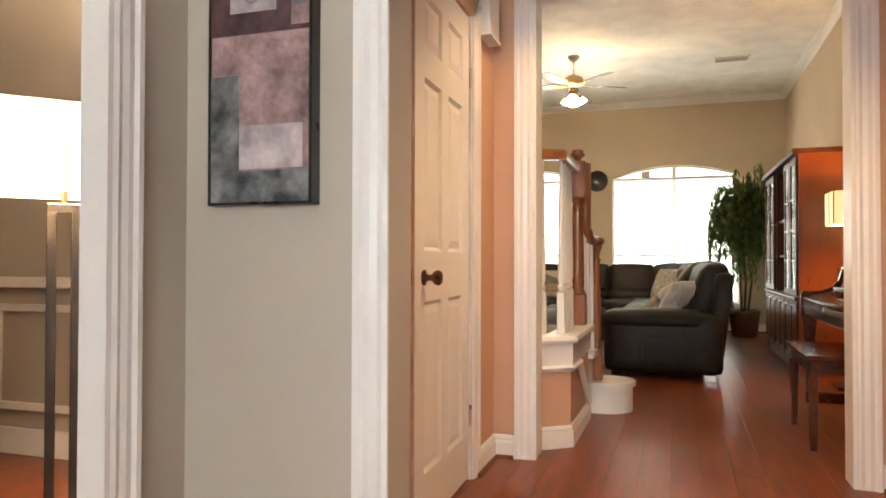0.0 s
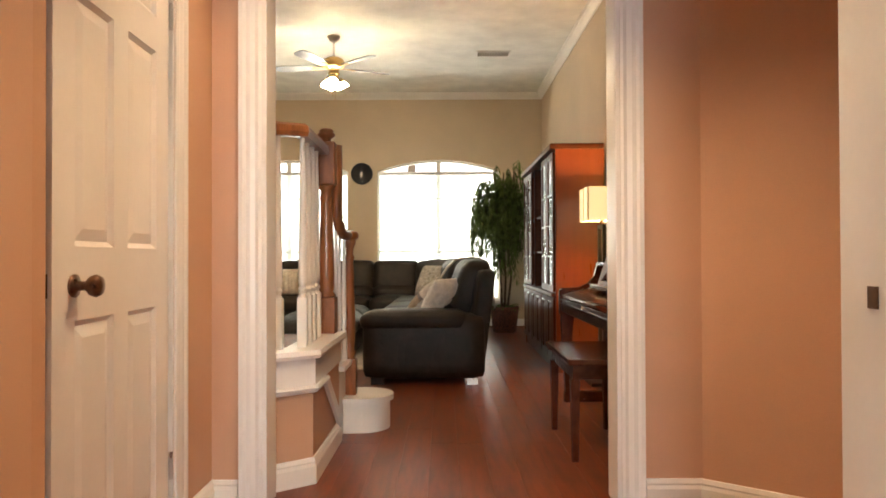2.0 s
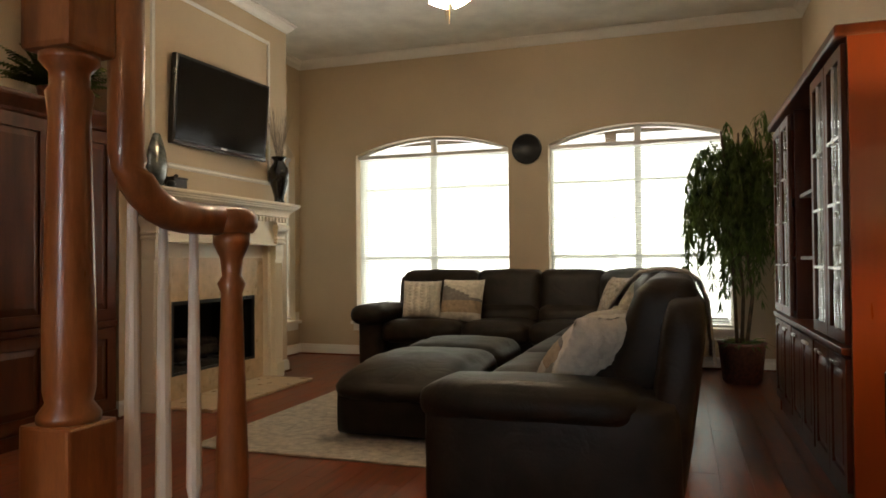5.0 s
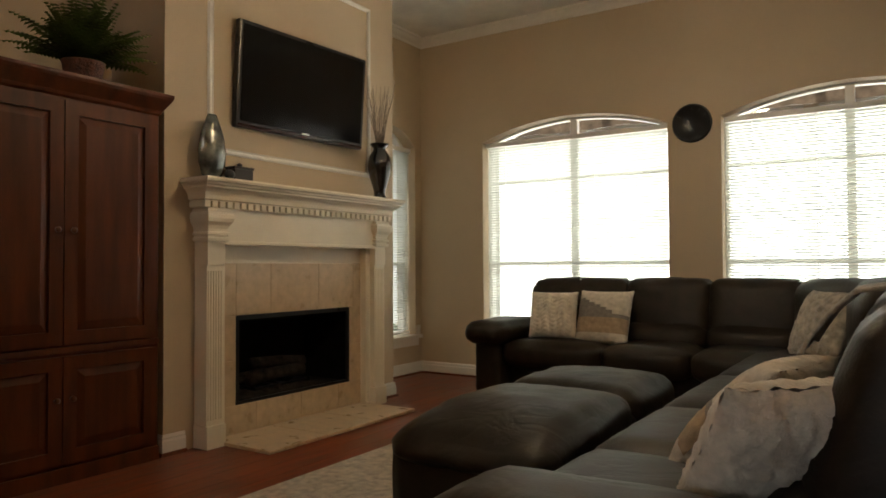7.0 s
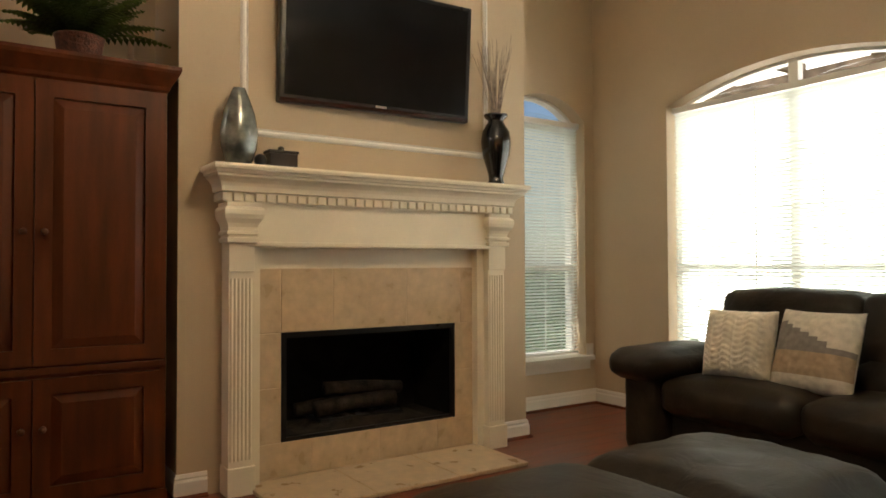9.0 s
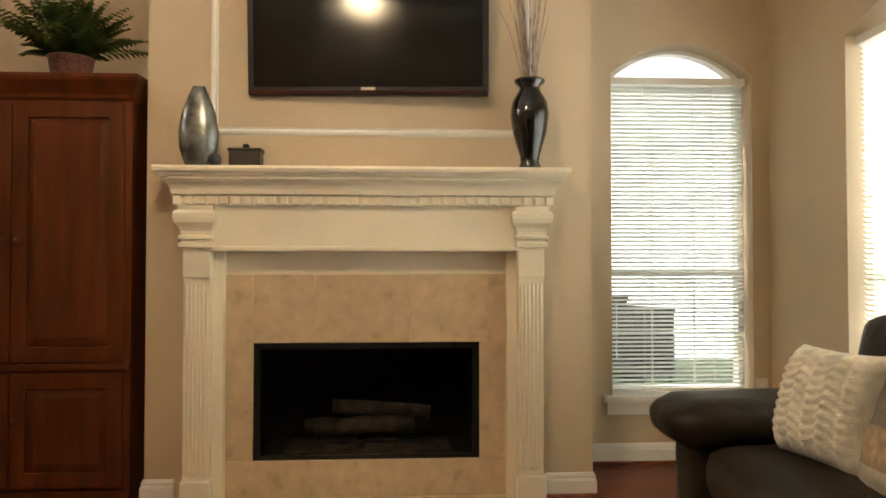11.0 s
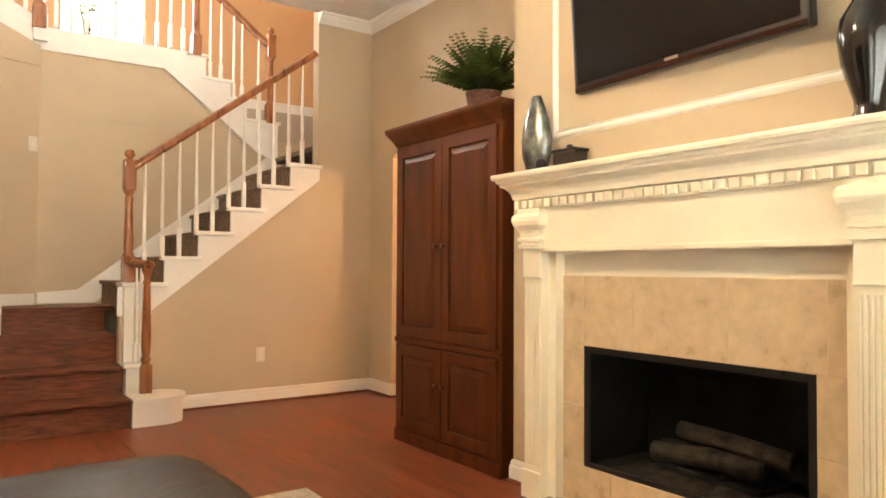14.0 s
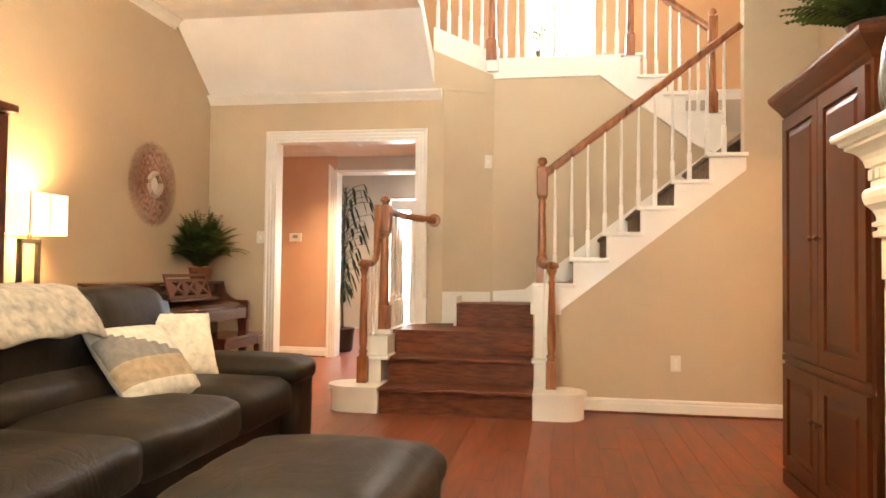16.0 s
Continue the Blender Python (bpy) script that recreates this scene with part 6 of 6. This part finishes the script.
def vent(x, y, z, w, d, label, down=True):
    v = thing("ceiling_vent", label, "vent", (x, y, z))
    part("frame", slab(rect(-w, w, -d, d), [rect(-w + 0.02, w - 0.02, -d + 0.02, d - 0.02)], -0.012, lambda a, b, c: (a, b, c)), TRIM, v)
    part("backing", box(-w + 0.02, w - 0.02, -d + 0.02, d - 0.02, -0.004, -0.001), GREYPAINT, v)
    n = int(2 * (d - 0.02) / 0.022)
    for i in range(n):
        y = -d + 0.03 + i * 0.022
        s = part("slat", box(-w + 0.02, w - 0.02, -0.008, 0.008, -0.001, 0.001), TRIM, v)
        s.matrix_local = pose(0, y, -0.008, 35, 0, 0)
    return v


vent(0.617, 8.54, CEIL_Z, 0.19, 0.10, "white metal ceiling air vent")
vent(-2.16, 8.53, CEIL_Z, 0.19, 0.12, "white metal ceiling air vent")
vent(0.93, 2.55, HALL_Z, 0.26, 0.36, "grey return air grille in the hall ceiling")

clock = thing("wall_clock", "round black wall clock between the windows", "clock", (-1.06, NORTH, 2.115))
part("case", lathe([(0.15, 0), (0.152, 0.012), (0.148, 0.025), (0.135, 0.028), (0.13, 0.018), (0.001, 0.018)], 40), BLACK, clock, smooth=True).matrix_local = pose(0, 0, 0, 90, 0, 0)
for k in range(12):
    m = part("hour_mark", box(-0.003, 0.003, -0.0195, -0.018, 0.10, 0.12), BLACK, clock)
    m.matrix_local = pose(0, 0, 0, 0, k * 30, 0)


def plate(name, label, m, toggles, w=0.036, h=0.058):
    p = thing(name, label, "switch" if "switch" in name else "outlet")
    p.matrix_world = m
    part("plate", box(-w, w, 0, 0.006, -h, h, 0.003), PLATE, p)
    for x, z in toggles:
        part("insert", box(x - 0.012, x + 0.012, 0.005, 0.010, z - 0.018, z + 0.018, 0.002), TRIM, p)


plate("wall_switch", "ivory double light switch beside the doorway", pose(0.86, SOUTH1, 1.34), [(-0.022, 0), (0.022, 0)], 0.058)
aw = math.degrees(math.atan2(ANG_P[1] - ANG_Q[1], ANG_P[0] - ANG_Q[0]))
plate("wall_switch", "white switch plate on the angled stair wall", pose(ANG_Q[0] + 0.045, ANG_Q[1] + 0.0225, 2.06, 0, 0, aw), [(0, 0)], 0.036, 0.06)
plate("wall_outlet", "ivory wall outlet below the staircase", pose(-2.782, STAIR_Y1 - 0.012, 0.38), [(0, 0.022), (0, -0.022)])
plate("wall_outlet", "ivory wall outlet beside the narrow window", pose(WEST_N, 10.40, 0.40, 0, 0, -90), [(0, 0.022), (0, -0.022)])
plate("wall_switch", "white light switch in the arched hallway", pose(-4.25, 4.65, 1.28), [(0, 0)])
thermo = thing("thermostat", "tan thermostat on the hall wall", "thermostat", (1.20, FOYER_Y1, 1.42))
part("body", box(-0.075, 0.075, 0, 0.028, -0.05, 0.05, 0.006), PLATE, thermo)
part("display", box(-0.03, 0.03, 0.028, 0.030, -0.005, 0.03), GREYPAINT, thermo)
chime = thing("door_chime", "white door chime box high on the hall wall", "door chime", (HW, 3.26, 2.10))
part("cover", box(0, 0.055, -0.09, 0.09, -0.10, 0.11, 0.008), TRIM, chime)
part("base_lip", box(0, 0.06, -0.095, 0.095, -0.115, -0.10, 0.004), TRIM, chime)
deco = thing("wall_ornament", "dark spiky round metal wall ornament in the hallway", "ornament", (-4.75, 4.65, 1.66))
bm = bmesh.new()
for i in range(28):
    a = 2 * math.pi * i / 28
    tube([(0.03 * math.cos(a), 0.015, 0.03 * math.sin(a)), (0.17 * math.cos(a), 0.03, 0.17 * math.sin(a))], 0.006, 4, bm, 0.002)
part("spikes", bm, BLACK, deco)
part("hub", lathe([(0.05, 0), (0.05, 0.02), (0.01, 0.03)], 16), BLACK, deco).matrix_local = pose(0, 0, 0, -90, 0, 0)


def downlight(x, y, z, power):
    d = thing("recessed_light", "lit white recessed ceiling light", "ceiling light", (x, y, z), group="recessed lights")
    part("trim_ring", lathe([(0.075, 0), (0.095, 0), (0.095, -0.006), (0.075, -0.008)], 24), TRIM, d, smooth=True)
    part("lens", lathe([(0.074, -0.001), (0.074, -0.004)], 24), CANLENS, d)
    lamp("downlight", "SPOT", pose(x, y, z - 0.02), power, (1.0, 0.67, 0.38), 0.05)


downlight(0.29, 2.54, HALL_Z, 92)
downlight(-0.32, 3.04, HALL_Z, 46)
downlight(0.56, -1.06, 2.72, 130)

# ---------------------------------------------------------------- hall closet door
door = thing("closet_door", "white six-panel closet door standing slightly ajar", "door", (HW - 0.012, DY1 - 0.02, 0.012))
door.rotation_euler = (0, 0, radians(1.6))
DWID, DT = 0.728, 0.035
holes = []
for y0, y1 in ((0.105, 0.318), (0.41, 0.623)):
    for z0, z1 in ((0.19, 0.80), (0.98, 1.60), (1.71, 1.90)):
        holes.append((y0, y1, z0, z1))
part("slab", slab(rect(-DWID, 0, 0, 2.015), [rect(-b, -a, c, d) for a, b, c, d in holes], -DT, lambda u, v, w: (w, u, v)), TRIM, door)
for a, b, c, d in holes:
    bm = bmesh.new()
    o = [bm.verts.new(p) for p in ((-0.001, -b, c), (-0.001, -a, c), (-0.001, -a, d), (-0.001, -b, d))]
    m = [bm.verts.new(p) for p in ((-0.011, -b + 0.014, c + 0.014), (-0.011, -a - 0.014, c + 0.014), (-0.011, -a - 0.014, d - 0.014), (-0.011, -b + 0.014, d - 0.014))]
    i = [bm.verts.new(p) for p in ((-0.003, -b + 0.045, c + 0.045), (-0.003, -a - 0.045, c + 0.045), (-0.003, -a - 0.045, d - 0.045), (-0.003, -b + 0.045, d - 0.045))]
    for k in range(4):
        bm.faces.new((o[k], o[(k + 1) % 4], m[(k + 1) % 4], m[k]))
        bm.faces.new((m[k], m[(k + 1) % 4], i[(k + 1) % 4], i[k]))
    bm.faces.new(i)
    part("panel", bm, TRIM, door)
for s in (1, -1):
    k = part("knob", lathe([(0.028, 0), (0.028, 0.006), (0.012, 0.012), (0.011, 0.03), (0.024, 0.042), (0.028, 0.055), (0.022, 0.066), (0.002, 0.07)], 20), BRONZE, door, "antique bronze door knob", smooth=True)
    k.matrix_local = pose(0.0 if s > 0 else -DT, -DWID + 0.098, 0.885, 0, 90 * s, 0)
part("latch_plate", box(-0.026, -0.010, -DWID - 0.002, -DWID, 0.86, 0.915), BRONZE, door)
for z in (0.27, 1.75):
    part("hinge", lathe([(0.007, z - 0.045), (0.007, z + 0.045)], 8, at=(0.006, 0.008, 0)), CHROME, door, "nickel hinge")
bm = casing_bm(DY0 + 0.001, DY1, 0.0, DZ, lambda u, v, w: (HW + w * 0.7, u, v))
bmesh.ops.delete(bm, geom=[v for v in bm.verts if v.co.y < DY0 + 0.0015], context="VERTS")
structure("closet_casing", bm, TRIM, "white casing around the closet door", "trim")
structure("closet_jamb", box(HW - 0.12, HW - 0.001, DY1 - 0.012, DY1 + 0.0, 0, DZ), TRIM, "white closet door jamb", "trim")

# ---------------------------------------------------------------- foyer things
art = thing("abstract_painting", "tall abstract canvas in rose, grey and plum blocks", "painting", (-0.98, FOYER_Y0, 1.10))
part("canvas", box(-0.149, 0.149, -0.04, 0.0, 0.0, 0.95, 0.003), ART_ROSE, art)
part("edge", slab(rect(-0.151, 0.151, -0.002, 0.952), [rect(-0.143, 0.143, 0.005, 0.945)], 0.043, lambda u, v, w: (u, -w, v)), BLACK, art, "dark painted canvas edge")
for i, (x0, x1, z0, z1, mt) in enumerate(((-0.143, 0.143, 0.005, 0.085, ART_GREY), (-0.143, -0.06, 0.085, 0.33, ART_GREY), (-0.058, 0.125, 0.09, 0.20, ART_PALE), (-0.143, 0.143, 0.435, 0.447, ART_DARK),
                                          (-0.143, 0.09, 0.447, 0.75, ART_DARK), (-0.085, 0.05, 0.49, 0.68, ART_PALE), (0.095, 0.143, 0.50, 0.80, ART_GREY), (-0.143, 0.143, 0.80, 0.945, ART_PALE))):
    part("colour_block", box(x0, x1, -0.0415 - 0.0006 * i, -0.040, z0, z1), mt, art)
for z, r in ((0.57, 0.028), (0.535, 0.022)):
    pts = [(-0.02 + r * math.cos(a), -0.047, z + r * math.sin(a)) for a in [2 * math.pi * k / 20 for k in range(21)]]
    part("drawn_ring", tube(pts, 0.0018, 4), GREYW, art)

# side room wainscot
wy = 2.75
structure("chair_rail", box(-4.2, FWX - 0.14, wy - 0.03, wy - 0.001, 0.82, 0.875, 0.008), TRIM, "white chair rail in the side room", "trim")
structure("baseboard_side_room", box(-4.2, FWX - 0.14, wy - 0.018, wy - 0.001, 0, 0.13, 0.004), TRIM, "white baseboard in the side room", "trim")
for i in range(4):
    x0 = -3.9 + i * 0.68
    structure("trim_wainscot", slab(rect(x0, x0 + 0.56, 0.22, 0.74), [rect(x0 + 0.035, x0 + 0.525, 0.255, 0.705)], 0.016, on_y(wy - 0.017)), TRIM, "white wainscot frame below the chair rail", "trim")
sideb = thing("side_chair", "dark wooden high-backed chair in the side room", "chair", (-2.98, 2.15, 0))
part("seat", box(-0.22, 0.22, -0.22, 0.22, 0.44, 0.47, 0.01), DARKWOOD, sideb)
for x in (-0.20, 0.20):
    part("back_post", box(x - 0.02, x + 0.02, 0.18, 0.22, 0.0, 1.0, 0.005), DARKWOOD, sideb)
    part("leg", box(x - 0.02, x + 0.02, -0.21, -0.17, 0.0, 0.44), DARKWOOD, sideb)
for z in (0.62, 0.78, 0.94):
    part("back_slat", box(-0.18, 0.18, 0.19, 0.21, z, z + 0.06, 0.004), DARKWOOD, sideb)

# front door, seen at the far end through the openings
fd = tagged(new("door_front"), "white front door with bright leaded glass", "door", kind="structure")
part("door_leaf", slab(rect(-0.60, 0.50, 0.0, 2.28), [rect(-0.42, 0.32, 0.75, 2.1)], 0.05, on_y(-2.28)), TRIM, fd)
p = part("door_glass", box(-0.42, 0.32, -2.262, -2.256, 0.75, 2.1), PANE, fd)
p.visible_shadow = False
part("sidelight_frame", slab(rect(0.50, 1.02, 0.0, 2.28), [rect(0.67, 0.91, 0.15, 2.10)], 0.05, on_y(-2.28)), TRIM, fd)
p = part("sidelight_glass", box(0.67, 0.91, -2.262, -2.256, 0.15, 2.10), PANE, fd)
p.visible_shadow = False
part("door_handle", tube([(-0.52, -2.20, 0.95), (-0.52, -2.20, 1.12)], 0.012, 8), BRONZE, fd)
wreath = thing("wreath", "round twig wreath hanging on the front door", "wreath", (-0.05, -2.21, 1.45))
bm = bmesh.new()
for i in range(40):
    a = 2 * math.pi * i / 40
    for k in range(3):
        b = a + random.uniform(-0.2, 0.2)
        tube([(0.2 * math.cos(a), 0.01, 0.2 * math.sin(a)), ((0.2 + random.uniform(-0.06, 0.06)) * math.cos(b + 0.2), random.uniform(0, 0.05), (0.2 + random.uniform(-0.06, 0.06)) * math.sin(b + 0.2))], 0.005, 4, bm)
part("twigs", bm, BARK, wreath)

# ---------------------------------------------------------------- floor boards
floor = tagged(new("floor"), "glossy reddish cherry plank floor", "floor", kind="structure")
PW = 0.135
plank_cache = {}


def plank(x0, x1, y0, y1):
    key = (round(x1 - x0, 3), round(y1 - y0, 3))
    if key not in plank_cache:
        w, d, e, g = x1 - x0, y1 - y0, 0.0008, 0.0003
        me = bpy.data.meshes.new("plank")
        v = [(g, g, -0.012), (w - g, g, -0.012), (w - g, d - g, -0.012), (g, d - g, -0.012), (g, g, -e), (w - g, g, -e), (w - g, d - g, -e), (g, d - g, -e),
             (g + e, g + e, 0), (w - g - e, g + e, 0), (w - g - e, d - g - e, 0), (g + e, d - g - e, 0)]
        f = [(8, 9, 10, 11)] + [(a + k, a + (k + 1) % 4, a + 4 + (k + 1) % 4, a + 4 + k) for a in (0, 4) for k in range(4)]
        me.from_pydata(v, [], f)
        me.materials.append(FLOOR)
        plank_cache[key] = me
    ob = new("plank", plank_cache[key])
    ob.parent = floor
    ob.matrix_local = pose(x0, y0, 0)


rnd = random.Random(4)
LEN = 1.8
cols = int(math.ceil((2.3 + 3.92) / PW))
for c in range(cols):
    x0 = -3.92 + c * PW
    x1 = min(2.3, x0 + PW)
    lo = -2.2 if x0 > FWX - 0.15 else (STAIR_Y1 - 0.1 if x0 < -1.9 else 3.4)
    hi = NORTH if x1 < EAST + 0.12 else SOUTH0
    y = lo - rnd.choice((0.0, 0.3, 0.6, 0.9, 1.2, 1.5))
    while y < hi:
        a, b = max(lo, y), min(hi, y + LEN)
        if b - a > 0.05:
            plank(x0, x1, a, b)
        y += LEN
structure("floor_side_room", box(-4.2, FWX - 0.16, -2.6, 2.75, -0.012, -0.001), FLOOR, "reddish wood floor of the side room", "floor")
structure("floor_arch_hall", box(-5.2, -3.92, 4.6, 7.0, -0.012, -0.0005), STONE, "beige tile floor of the arched hallway", "floor")
